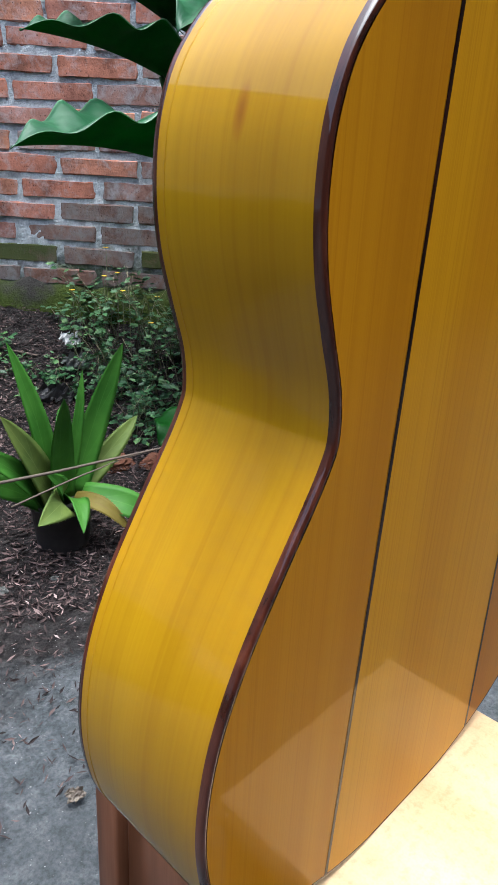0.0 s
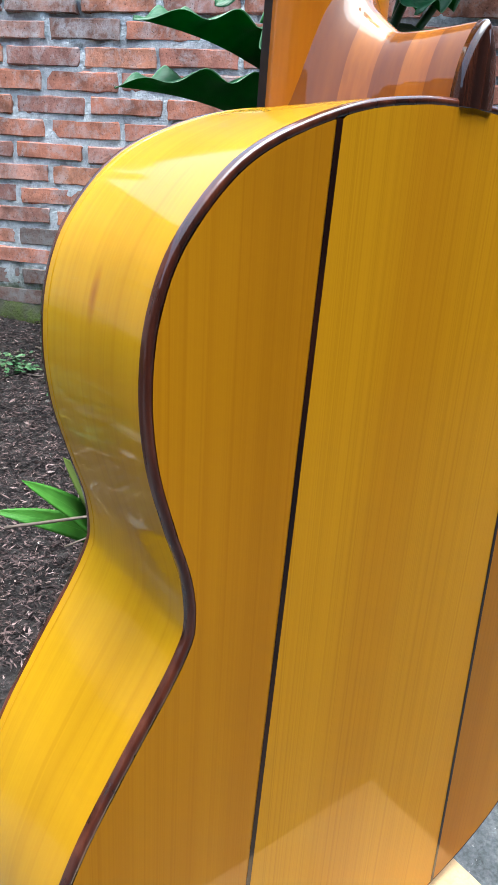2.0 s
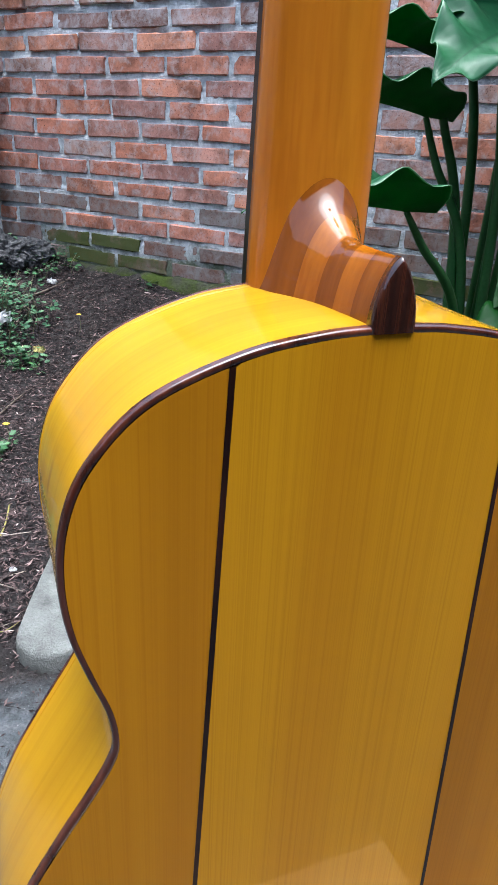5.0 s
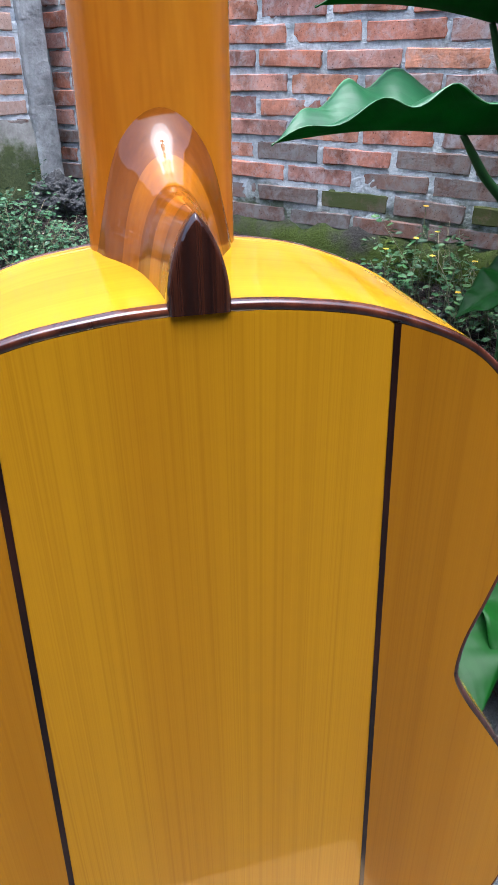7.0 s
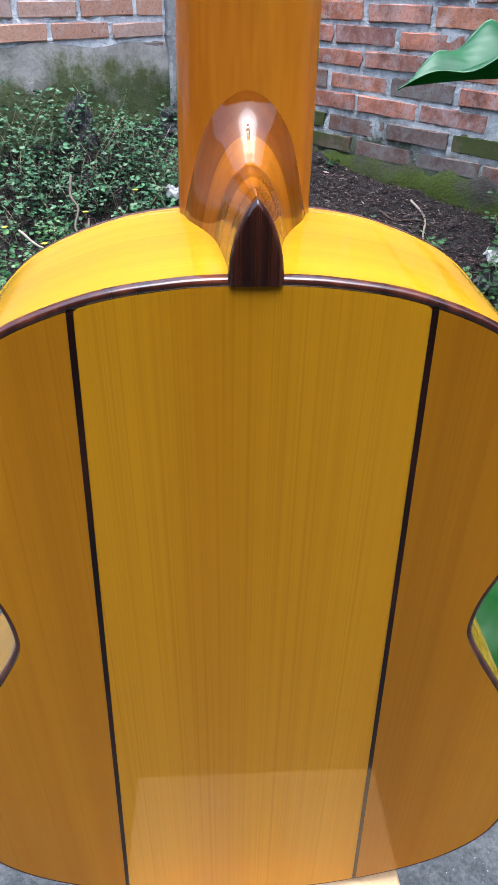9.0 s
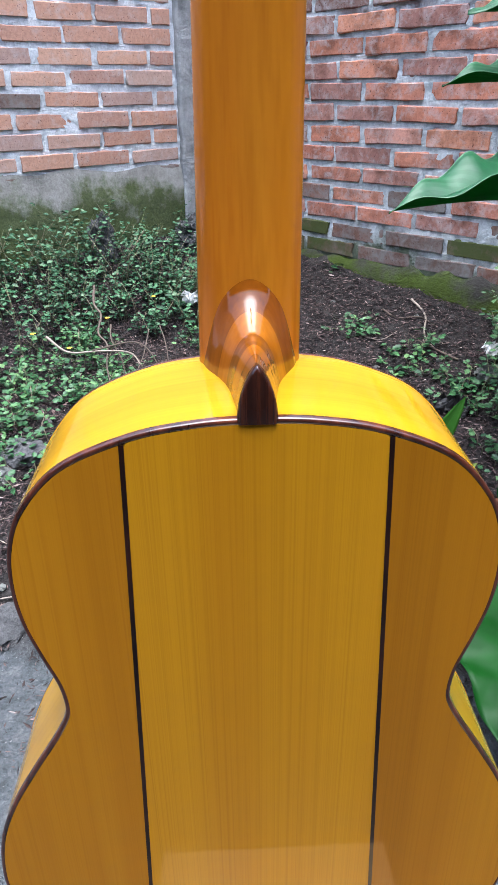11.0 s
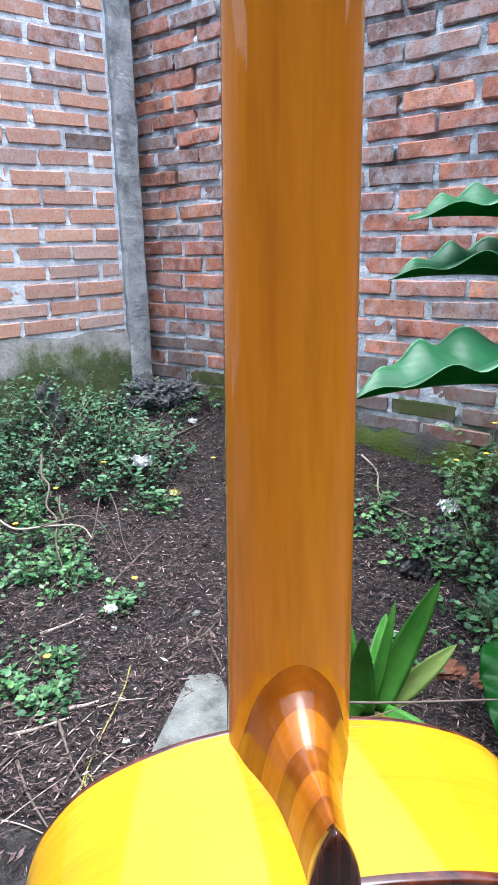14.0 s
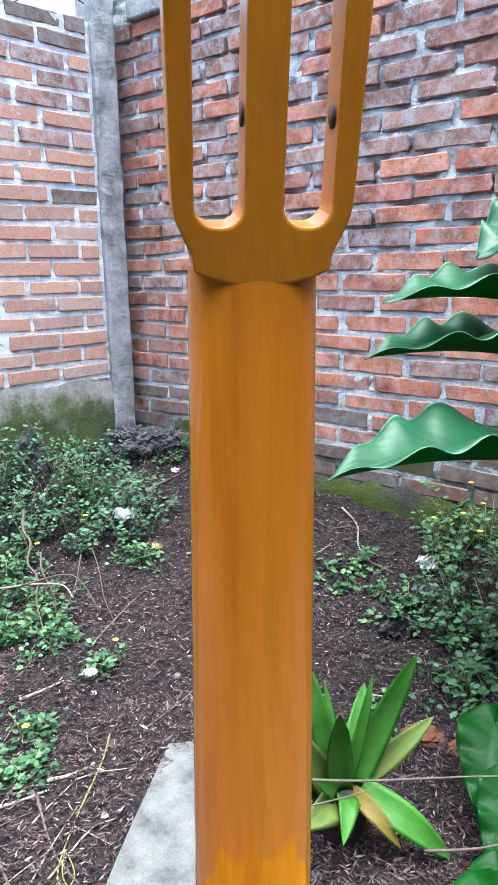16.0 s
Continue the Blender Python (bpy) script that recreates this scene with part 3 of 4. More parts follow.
# neck
NUT, JOIN, LEAN = 0.8245, 0.478, 0.0036
rows = []
for i in range(41):
    z = JOIN + (NUT - JOIN) * i / 40
    f = (z - JOIN) / (NUT - JOIN)
    w = 0.0300 + (0.0262 - 0.0300) * f
    th = 0.0245 - 0.003 * f
    prof = []
    for j in range(25):
        u = -1 + 2 * j / 24
        x = math.copysign(1 - (1 - abs(u)) ** 1.6, u)
        prof.append((w * x + LEAN * f, 0.0925 - 0.004 - (th - 0.004) * (1 - abs(x) ** 3.0) ** 0.55, z))
    rows.append([(LEAN * f - w, 0.0925, z)] + prof + [(LEAN * f + w, 0.0925, z)])
bm = bmesh.new()
grid(bm, rows, True)
part("neck", bm, M_NECK, guitar, "smooth amber cedar neck")
bm = bmesh.new()
vs = [(-0.0298, 0.0926, JOIN), (0.0298, 0.0926, JOIN), (0.0298, 0.0990, JOIN), (-0.0298, 0.0990, JOIN)]
ve = [(LEAN + x, y, NUT - 0.004) for x, y in ((-0.0256, 0.0926), (0.0256, 0.0926), (0.0256, 0.0990), (-0.0256, 0.0990))]
g_ = grid(bm, [vs, ve], True)
bm.faces.new(g_[0])
bm.faces.new(g_[1])
part("fingerboard", bm, M_EBONY, guitar, "black ebony fingerboard", smooth=False)

# stacked heel: half-width and height over the rib, from the cap towards the neck
HEEL_Y = [0.0030, 0.015, 0.028, 0.038, 0.042, 0.045, 0.050, 0.055, 0.060, 0.063, 0.0655, 0.067, 0.068, 0.071, 0.082]
HEEL_W = [0.0098, 0.0108, 0.0126, 0.0144, 0.0153, 0.0161, 0.0177, 0.0196, 0.0217, 0.0230, 0.0241, 0.0247, 0.0251, 0.0262, 0.0290]
HEEL_H = [0.0262, 0.0262, 0.0262, 0.0266, 0.0271, 0.0280, 0.0310, 0.0344, 0.0383, 0.0410, 0.0444, 0.0470, 0.0490, 0.0560, 0.0620]
TOP = 0.4857


def heel_section(y, foot=0.478):
    w, h = float(np.interp(y, HEEL_Y, HEEL_W)), float(np.interp(y, HEEL_Y, HEEL_H)) + TOP - foot
    blend = min(1.0, max(0.0, (y - 0.004) / 0.032))
    out = []
    for j in range(37):
        a = -math.pi / 2 + math.pi * j / 36
        c, s = math.cos(a), abs(math.sin(a))
        x = w * ((1 - blend) * (1 - c ** 2.1) ** 0.8 + blend * (0.9 * max(0.0, 1 - c ** 2.0) ** 0.5 + 0.1 * (1 - c) ** 4))
        out.append((math.copysign(x, a), y, foot + h * c))
    return out


LAYERS = [0.0036, 0.018, 0.031, 0.044, 0.057, 0.082]
for k_, (a, b_) in enumerate(zip(LAYERS, LAYERS[1:])):
    bm = bmesh.new()
    grid(bm, [heel_section(a + (b_ - a) * i / 20) for i in range(21)])
    part("heel_block", bm, M_HEEL if k_ % 2 else M_HEEL_DARK, guitar, "glossy amber stacked cedar heel layer" if k_ % 2 else "glossy dark brown stacked cedar heel layer")
bm = bmesh.new()
vs = grid(bm, [[(x * k, y, 0.4825 + (z - 0.4825) * kz) for x, _, z in heel_section(0.003, 0.4825)] for y, k, kz in ((0.0046, 1.04, 1.015), (0.0012, 1.04, 1.015), (0.0003, 1.02, 1.005), (-0.0008, 0.93, 0.965), (-0.0013, 0.84, 0.92))])
bm.faces.new(vs[0])
bm.faces.new(vs[-1])
part("heel_cap", bm, M_CAP, guitar, "dark striped rosewood heel cap with a pointed tip")


# slotted head, leaning back from the nut
def rounded(x0, x1, z0, z1, r0, r1, k=7):
    pts = []
    for cx, cz, r, a0 in ((x1 - r1, z1 - r1, r1, 0), (x0 + r1, z1 - r1, r1, 90), (x0 + r0, z0 + r0, r0, 180), (x1 - r0, z0 + r0, r0, 270)):
        pts += [(cx + r * math.cos(radians(a0 + 90 * i / k)), cz + r * math.sin(radians(a0 + 90 * i / k))) for i in range(k + 1)]
    return pts


shoulder = [(q.x, q.y) for q in curve_points([(-0.0262, -0.006, 0), (-0.0275, 0.001, 0), (-0.0308, 0.008, 0), (-0.0334, 0.0155, 0), (-0.0342, 0.026, 0)], 5)]
head_outline = shoulder + [(-0.0365, 0.19), (-0.02, 0.2), (0.0, 0.206), (0.02, 0.2), (0.0365, 0.19)] + [(-x, z) for x, z in reversed(shoulder)] + [(0.02, -0.0085), (0.012, -0.0104), (0.0, -0.0115), (-0.012, -0.0104), (-0.02, -0.0085)]
bm = bmesh.new()
loops = [head_outline, rounded(-0.0258, -0.0074, 0.0105, 0.165, 0.0078, 0.0078), rounded(0.0074, 0.0258, 0.0105, 0.165, 0.0078, 0.0078)]
edges = []
for lp in loops:
    v = [bm.verts.new((x, 0, z)) for x, z in lp]
    edges += [bm.edges.new((v[i], v[(i + 1) % len(v)])) for i in range(len(v))]
bmesh.ops.triangle_fill(bm, edges=edges, use_beauty=True)
ext = bmesh.ops.extrude_face_region(bm, geom=list(bm.faces))
bmesh.ops.translate(bm, vec=(0, 0.019, 0), verts=[e for e in ext["geom"] if isinstance(e, bmesh.types.BMVert)])
bmesh.ops.recalc_face_normals(bm, faces=bm.faces)
sharp = [e for e in bm.edges if len(e.link_faces) == 2 and e.calc_face_angle(0) > 0.9]
bmesh.ops.bevel(bm, geom=sharp, offset=0.0012, segments=2, affect="EDGES", profile=0.5)
HEAD = Matrix.Translation((LEAN + 0.0008, 0.0690, NUT + 0.003)) @ Matrix.Rotation(radians(12), 4, "X")
bmesh.ops.transform(bm, matrix=HEAD, verts=bm.verts)
headstock = part("headstock", bm, M_HEAD, guitar, "slotted amber cedar headstock", smooth=False)
# dark discs painted as the shade inside the roller holes
for x in (0.0259, -0.0073):
    for z in (0.048, 0.088, 0.128):
        bm = bmesh.new()
        bmesh.ops.create_cone(bm, cap_ends=True, segments=16, radius1=0.0042, radius2=0.0042, depth=0.0016, matrix=HEAD @ Matrix.Translation((x, 0.0085, z)) @ Matrix.Rotation(radians(90), 4, "Y"))
        part("roller_hole", bm, M_HOLE, headstock, "dark disc painted as the shade of a roller hole in the slot wall")

# ---- the stool ----
stool = empty("stool", (0.017, 0.0, 0.0), "small wooden stool with a pale pine seat and brown legs", "stool")
bm = bmesh.new()
box(bm, (-0.105, -0.093, 0.354), (0.105, 0.246, 0.38), 0.003)
part("seat", bm, M_PINE, stool, "pale pine seat board")
for x in (-0.103, 0.073):
    for y in (-0.085, 0.211):
        bm = bmesh.new()
        box(bm, (x, y, 0.0), (x + 0.03, y + 0.031, 0.354), 0.003)
        part("leg", bm, M_LEG, stool)
    bm = bmesh.new()
    box(bm, (x + 0.012, -0.054, 0.06), (x + 0.026, 0.211, 0.353), 0.002)
    part("side_panel", bm, M_LEG, stool)


# ---- aloe in its pot ----
def blade(bm, base, tip, width, sag=0.0, thick=0.2, up=(0, 0, 1), keel=0.25, n_u=14):
    """A thick tapering leaf from base to tip with a trough along it; gives it u and v."""
    uvl = bm.loops.layers.uv.verify()
    base, tip = Vector(base), Vector(tip)
    ax = tip - base
    side = ax.cross(Vector(up))
    side.normalize()
    nor = side.cross(ax).normalized()
    rows, prm = [], []
    for i in range(n_u + 1):
        u = i / n_u
        w = width * (0.8 + 1.35 * u) * (1 - u) ** 0.8
        w = max(w, 0.0006)
        c = base + ax * u + nor * (sag * math.sin(math.pi * u)) - Vector((0, 0, abs(sag) * 0.6 * u * u))
        ring, pr = [], []
        for j in range(7):
            v = -1 + j / 3
            ring.append(c + side * (w * v) + nor * (keel * w * v * v))
            pr.append((u, 0.5 + 0.5 * v))
        for j in range(5, 0, -1):
            v = -1 + j / 3
            ring.append(c + side * (w * v * 0.96) + nor * (keel * w * v * v - thick * w * (1 - v * v) - 0.0006))
            pr.append((u, 0.5 + 0.5 * v))
        rows.append(ring)
        prm.append(pr)
    vs = grid(bm, rows, True)
    table = {v: p for r, q in zip(vs, prm) for v, p in zip(r, q)}
    bm.faces.new(vs[0])
    for f in bm.faces:
        for lp in f.loops:
            if lp.vert in table:
                lp[uvl].uv = table[lp.vert]


AC = Vector((0.337, 1.0, 0.155))
g0 = ground_height(AC.x, AC.y)
aloe = empty("potted_aloe", (AC.x, AC.y, g0), "green aloe with spiky leaves in a black plastic pot", "aloe")
bm = bmesh.new()
prof = [(0.052, 0.0), (0.055, 0.02), (0.063, 0.095), (0.067, 0.097), (0.068, 0.108), (0.063, 0.109), (0.06, 0.094), (0.02, 0.09), (0.001, 0.09)]
grid(bm, [[(r * math.cos(2 * math.pi * k / 28), r * math.sin(2 * math.pi * k / 28), z) for k in range(28)] for r, z in prof], True)
part("pot", bm, M_POT, aloe, "black plastic pot")
ALOE = [
    ((0.244, 1.0, 0.476), 0.027, 0.02, 0), ((0.485, 0.98, 0.442), 0.033, -0.012, 0), ((0.40, 1.0, 0.393), 0.016, 0.01, 0),
    ((0.302, 0.91, 0.375), 0.033, -0.01, 0), ((0.55, 1.02, 0.262), 0.028, 0.015, 1), ((0.192, 0.94, 0.357), 0.034, 0.012, 1),
    ((0.118, 0.95, 0.33), 0.028, 0.025, 0), ((0.07, 0.98, 0.27), 0.027, 0.03, 0), ((0.212, 0.87, 0.172), 0.04, 0.03, 1), ((0.30, 0.86, 0.13), 0.026, 0.03, 0), ((0.25, 0.9, 0.25), 0.024, 0.02, 0),
    ((0.54, 0.885, 0.035), 0.035, 0.04, 0), ((0.43, 0.885, 0.075), 0.02, 0.03, 2), ((0.31, 1.05, 0.36), 0.013, 0.01, 0),
    ((0.44, 1.16, 0.27), 0.03, 0.02, 0),
]
for tip, w, sag, dull in ALOE:
    bm = bmesh.new()
    d = Vector(tip) - AC
    b0 = AC + 0.18 * Vector((d.x, d.y, 0)) - Vector((0, 0, 0.03))
    blade(bm, b0, tip, w, sag, 0.35, up=(0.0, -0.8, 0.6))
    # thorns along both edges
    side = (Vector(tip) - b0).cross(Vector((0.0, -0.8, 0.6))).normalized()
    ax = Vector(tip) - b0
    nor = side.cross(ax).normalized()
    for i in range(2, 20):
        u = i / 21
        wd = w * (0.8 + 1.35 * u) * (1 - u) ** 0.8
        for sg in (-1, 1):
            c = b0 + ax * u + nor * (sag * math.sin(math.pi * u) + 0.25 * wd) - Vector((0, 0, abs(sag) * 0.6 * u * u)) + side * (sg * wd * 0.98)
            tri = [bm.verts.new(c - ax.normalized() * 0.002), bm.verts.new(c + ax.normalized() * 0.002), bm.verts.new(c + side * sg * 0.0022 + ax.normalized() * 0.002)]
            bm.faces.new(tri)
    bmesh.ops.translate(bm, vec=-Vector((AC.x, AC.y, g0)), verts=bm.verts)
    part("leaf", bm, (M_ALOE, M_ALOE_DULL, M_ALOE_DRY)[dull], aloe, ("", "pale fading leaf with thorny edges", "yellow drying leaf")[dull])


# ---- elephant-ear plant ----
def ear_leaf(bm, base, tip, width, fold=35, wave=0.025, roll=0.0, sag=0.03, waves=3.5, phase=0.0):
    """Heart-shaped blade folded along its midrib, with wavy edges."""
    uvl = bm.loops.layers.uv.verify()
    base, tip = Vector(base), Vector(tip)
    ax = tip - base
    ln = ax.length
    ax.normalize()
    side = ax.cross(Vector((0, 0, 1))).normalized()
    nor = side.cross(ax).normalized()
    side, nor = side * math.cos(roll) + nor * math.sin(roll), nor * math.cos(roll) - side * math.sin(roll)
    rows, prm = [], []
    n_u, n_v = 34, 7
    for i in range(n_u + 1):
        u = i / n_u
        wl = width * min(1.0, (u / 0.16) ** 0.55 if u > 0 else 0) * (1 - max(0, (u - 0.2) / 0.8) ** 1.7)
        row, pr = [], []
        for j in range(-n_v, n_v + 1):
            v = j / n_v
            a = abs(v)
            back = -0.22 * ln * a * max(0.0, 1 - u / 0.3) ** 1.2
            lift = math.tan(radians(fold)) * a * (1 - 0.45 * a) * wl
            ripple = wave * a ** 1.6 * math.sin(2 * math.pi * waves * (u + 0.08 * (1 if v > 0 else 0)) + phase) * (0.35 + 0.65 * min(1, wl / width))
            p = base + ax * (u * ln + back) + side * (v * wl) + nor * (lift + ripple + 0.004 * math.cos(u * 60) * a * (1 - a)) - Vector((0, 0, sag * u * u)) + nor * sag * math.sin(math.pi * u) * 0.5
            row.append(p)
            pr.append((u, 0.5 + 0.5 * v))
        rows.append(row)
        prm.append(pr)
    vs = grid(bm, rows)
    table = {v: p for r, q in zip(vs, prm) for v, p in zip(r, q)}
    for f in bm.faces:
        for lp in f.loops:
            if lp.vert in table:
                lp[uvl].uv = table[lp.vert]


def add_depth(ob, t):
    mod = ob.modifiers.new("thickness", "SOLIDIFY")
    mod.thickness, mod.offset = t, 0


def ear_plant(at, table, label):
    """A plant whose leaves are given as base of blade, tip, half-width, fold, wave, roll, phase, young or grown, and
    stalk foot.
    """
    root = empty("elephant_ear_plant", at, label, "plant", "elephant-ear plants")
    for base, tip, wd, fold, wv, rl, ph, light, off in table:
        bm = bmesh.new()
        ear_leaf(bm, base, tip, wd, fold, wv, rl, 0.02, 3.5, ph)
        bmesh.ops.translate(bm, vec=-at, verts=bm.verts)
        lf = part("leaf", bm, M_EAR_YOUNG if light else M_EAR, root, "deep green young heart-shaped leaf" if light else "dark glossy heart-shaped leaf with wavy edges")
        if sum(q.normal.z * q.area for q in lf.data.polygons) < 0:
            lf.data.flip_normals()
        lf.data.materials.append(M_EAR_YOUNG if light else M_EAR_UNDER)
        add_depth(lf, 0.0012)
        lf.modifiers["thickness"].material_offset = 1
        b0 = Vector(base)
        foot_ = Vector((at.x + off[0], at.y + off[1], 0))
        foot_.z = ground_height(foot_.x, foot_.y) - 0.02
        mid_ = foot_.lerp(b0, 0.5) + Vector((0.25 * (foot_.x - b0.x), 0.2 * (foot_.y - b0.y), 0.12 * (b0.z - foot_.z)))
        hi_ = foot_.lerp(b0, 0.85) + Vector((0.06 * (foot_.x - b0.x), 0.05 * (foot_.y - b0.y), 0.03))
        pts = curve_points([foot_ - at, mid_ - at, hi_ - at, b0 - at], 8)
        bm = bmesh.new()
        big = 0.017 if wd > 0.1 else 0.006
        tube(bm, pts, [big * (1 - 0.62 * i / len(pts)) for i in range(len(pts))], 8)
        part("stalk", bm, M_PETIOLE, root)


EARS = [
    ((1.22, 1.42, 1.4), (0.98, 1.2, 1.3), 0.15, 24, 0.03, 0.3, 1.1, 0, (0.05, 0.06)),
    ((1.4, 1.4, 1.38), (1.2, 1.15, 1.28), 0.15, 20, 0.03, 0.3, 2.1, 0, (0.1, 0.05)),
    ((0.74, 1.155, 0.785), (0.316, 1.068, 0.813), 0.125, 50, 0.017, 0.08, 0.4, 0, (0.0, 0.0)),
    ((0.89, 1.36, 0.985), (0.449, 1.25, 1.03), 0.118, 46, 0.017, 0.08, 0.5, 0, (0.02, 0.02)),
    ((0.92, 1.38, 1.11), (0.475, 1.22, 1.152), 0.112, 46, 0.016, 0.12, 2.4, 0, (-0.02, 0.04)),
    ((1.010, 1.26, 1.17), (0.728, 1.1, 1.06), 0.14, 25, 0.03, 0.5, 0.0, 0, (0.03, -0.02)),
    ((1.150, 1.25, 1.12), (1.128, 1.05, 0.80), 0.14, 12, 0.025, 0.3, 1.0, 0, (0.06, 0.0)),
    ((1.280, 1.3, 1.25), (1.078, 1.0, 1.13), 0.15, 20, 0.03, 0.2, 2.0, 0, (0.08, 0.02)),
    ((1.030, 1.45, 1.32), (0.748, 1.35, 1.24), 0.13, 28, 0.025, 0.2, 3.0, 0, (0.0, 0.05)),
    ((1.380, 1.2, 1.0), (1.328, 0.98, 0.72), 0.13, 15, 0.025, 0.2, 0.8, 0, (0.1, 0.0)),
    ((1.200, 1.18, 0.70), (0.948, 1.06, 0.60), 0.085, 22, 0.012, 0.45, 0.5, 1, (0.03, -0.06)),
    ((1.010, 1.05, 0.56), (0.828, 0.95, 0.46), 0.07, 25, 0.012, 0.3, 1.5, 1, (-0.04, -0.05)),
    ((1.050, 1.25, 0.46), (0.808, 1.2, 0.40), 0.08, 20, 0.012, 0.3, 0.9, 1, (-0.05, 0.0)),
    # three unseen high leaves, added to shade the leaves below them
    ((1.20, 1.3, 1.62), (0.90, 1.12, 1.5), 0.17, 18, 0.02, 0.1, 0.6, 0, (0.04, 0.03)),
    ((1.42, 1.25, 1.68), (1.12, 1.02, 1.52), 0.18, 16, 0.02, 0.1, 1.9, 0, (0.07, 0.0)),
    ((1.62, 1.35, 1.6), (1.36, 1.1, 1.46), 0.17, 16, 0.02, 0.1, 2.9, 0, (0.12, 0.05)),
    ((1.530, 1.35, 1.15), (1.478, 1.1, 0.9), 0.14, 15, 0.03, 0.2, 0.3, 0, (0.14, 0.03)),
]
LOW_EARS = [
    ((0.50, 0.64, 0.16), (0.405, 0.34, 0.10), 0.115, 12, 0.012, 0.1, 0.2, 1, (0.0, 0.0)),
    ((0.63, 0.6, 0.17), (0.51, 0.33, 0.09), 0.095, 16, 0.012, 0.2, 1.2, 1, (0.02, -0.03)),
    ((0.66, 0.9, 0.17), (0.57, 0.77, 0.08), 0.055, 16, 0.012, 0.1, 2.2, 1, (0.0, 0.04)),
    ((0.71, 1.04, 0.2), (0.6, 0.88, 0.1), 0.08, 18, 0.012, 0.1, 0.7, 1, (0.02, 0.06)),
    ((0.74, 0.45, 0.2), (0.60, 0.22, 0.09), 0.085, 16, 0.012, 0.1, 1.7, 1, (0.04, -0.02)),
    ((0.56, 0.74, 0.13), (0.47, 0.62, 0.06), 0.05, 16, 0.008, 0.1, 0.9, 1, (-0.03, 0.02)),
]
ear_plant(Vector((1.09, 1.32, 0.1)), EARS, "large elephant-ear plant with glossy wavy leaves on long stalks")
ear_plant(Vector((0.72, 0.68, 0.0)), LOW_EARS, "low young elephant-ear plant with deep green broad leaves")


# ---- weeds, flowers, litter ----
rng = random.Random(7)


def leaflet(verts, faces, p, d, nrm, size):
    """One small toothed leaf as a fan."""
    s = d.cross(nrm).normalized()
    k = len(verts)
    shape = [(0, 0, 0), (0.3, 0.34, 0.06), (0.42, 0.24, 0.03), (0.62, 0.36, 0.07), (0.72, 0.2, 0.02), (1.0, 0.0, -0.06), (0.72, -0.2, 0.02), (0.62, -0.36, 0.07), (0.42, -0.24, 0.03), (0.3, -0.34, 0.06)]
    for a, b_, c in shape:
        verts.append(tuple(p + d * (a * size) + s * (b_ * size) + nrm * (c * size)))
    faces += [(k, k + 1, k + 2, k + 5), (k + 2, k + 3, k + 4, k + 5), (k, k + 5, k + 8, k + 9), (k + 5, k + 6, k + 7, k + 8)]


def scatter_mesh(name, verts, faces, mat, label, category):
    me = bpy.data.meshes.new(name)
    me.from_pydata(verts, [], faces)
    me.materials.append(mat)
    return tagged(new(name, me), label, category, kind="stuff")


def rnd_dir(up=0.3):
    a = rng.uniform(0, 2 * math.pi)
    return Vector((math.cos(a), math.sin(a), rng.uniform(-0.3, up))).normalized()


def weed_patch(name, spots, mat, label, size=(0.018, 0.035), density=16):
    """Clumps of leafy stems; each spot is x, y, radius, height, number of stems."""
    v, f, sv = [], [], bmesh.new()
    for x, y, r, h, count in spots:
        for _ in range(count):
            a, q = rng.uniform(0, 2 * math.pi), r * math.sqrt(rng.random())
            px, py = x + q * math.cos(a), y + q * math.sin(a)
            top = h * rng.uniform(0.35, 1.0) * (1 - 0.5 * (q / r) ** 2)
            if wall_distance(px, py) < 0.05:
                continue
            foot_ = Vector((px, py, ground_height(px, py) - 0.01))
            lean = rnd_dir(0) * top * 0.45
            tip = foot_ + Vector((lean.x, lean.y, top))
            mid_ = foot_.lerp(tip, 0.5) + Vector((lean.x * -0.15, lean.y * -0.15, top * 0.1))
            tube(sv, [foot_, mid_, tip], [0.0016, 0.0012, 0.0007], 4)
            for _ in range(int(density * (0.4 + top / max(h, 0.05)))):
                t = rng.uniform(0.15, 1.0)
                c = foot_.lerp(mid_, t * 2) if t < 0.5 else mid_.lerp(tip, t * 2 - 1)
                d = rnd_dir(0.5)
                nr = (Vector((0, 0, 1)) + rnd_dir(0.4) * 0.55).normalized()
                c = c + d * rng.uniform(0.0, 0.03)
                leaflet(v, f, c, d, nr, rng.uniform(*size))
    ob = scatter_mesh(name, v, f, mat, label, "weeds")
    st = new("stems", finish(sv, "stems", M_STEM))
    st.parent = ob
    return ob


weed_patch("weed_thicket", [(-0.548, 2.652, 0.42, 0.34, 190), (-0.212, 2.548, 0.26, 0.27, 90), (-0.884, 2.442, 0.4, 0.34, 130), (-0.216, 3.073, 0.2, 0.2, 40), (-1.236, 2.39, 0.4, 0.34, 80)], M_WEED_DULL, "tangled low green weeds before the wall", (0.014, 0.028), 15)
weed_patch("weed_patch", [(-0.567, 2.022, 0.26, 0.16, 75), (-0.403, 1.781, 0.14, 0.1, 26), (-0.228, 1.634, 0.07, 0.07, 11), (-0.396, 1.34, 0.11, 0.09, 22), (-0.329, 1.235, 0.05, 0.05, 7), (-0.585, 1.393, 0.15, 0.1, 26), (-0.706, 1.708, 0.2, 0.13, 40), (-0.09, 2.232, 0.08, 0.1, 14)], M_WEED, "bright low weeds with toothed leaves on the soil", (0.015, 0.028), 13)
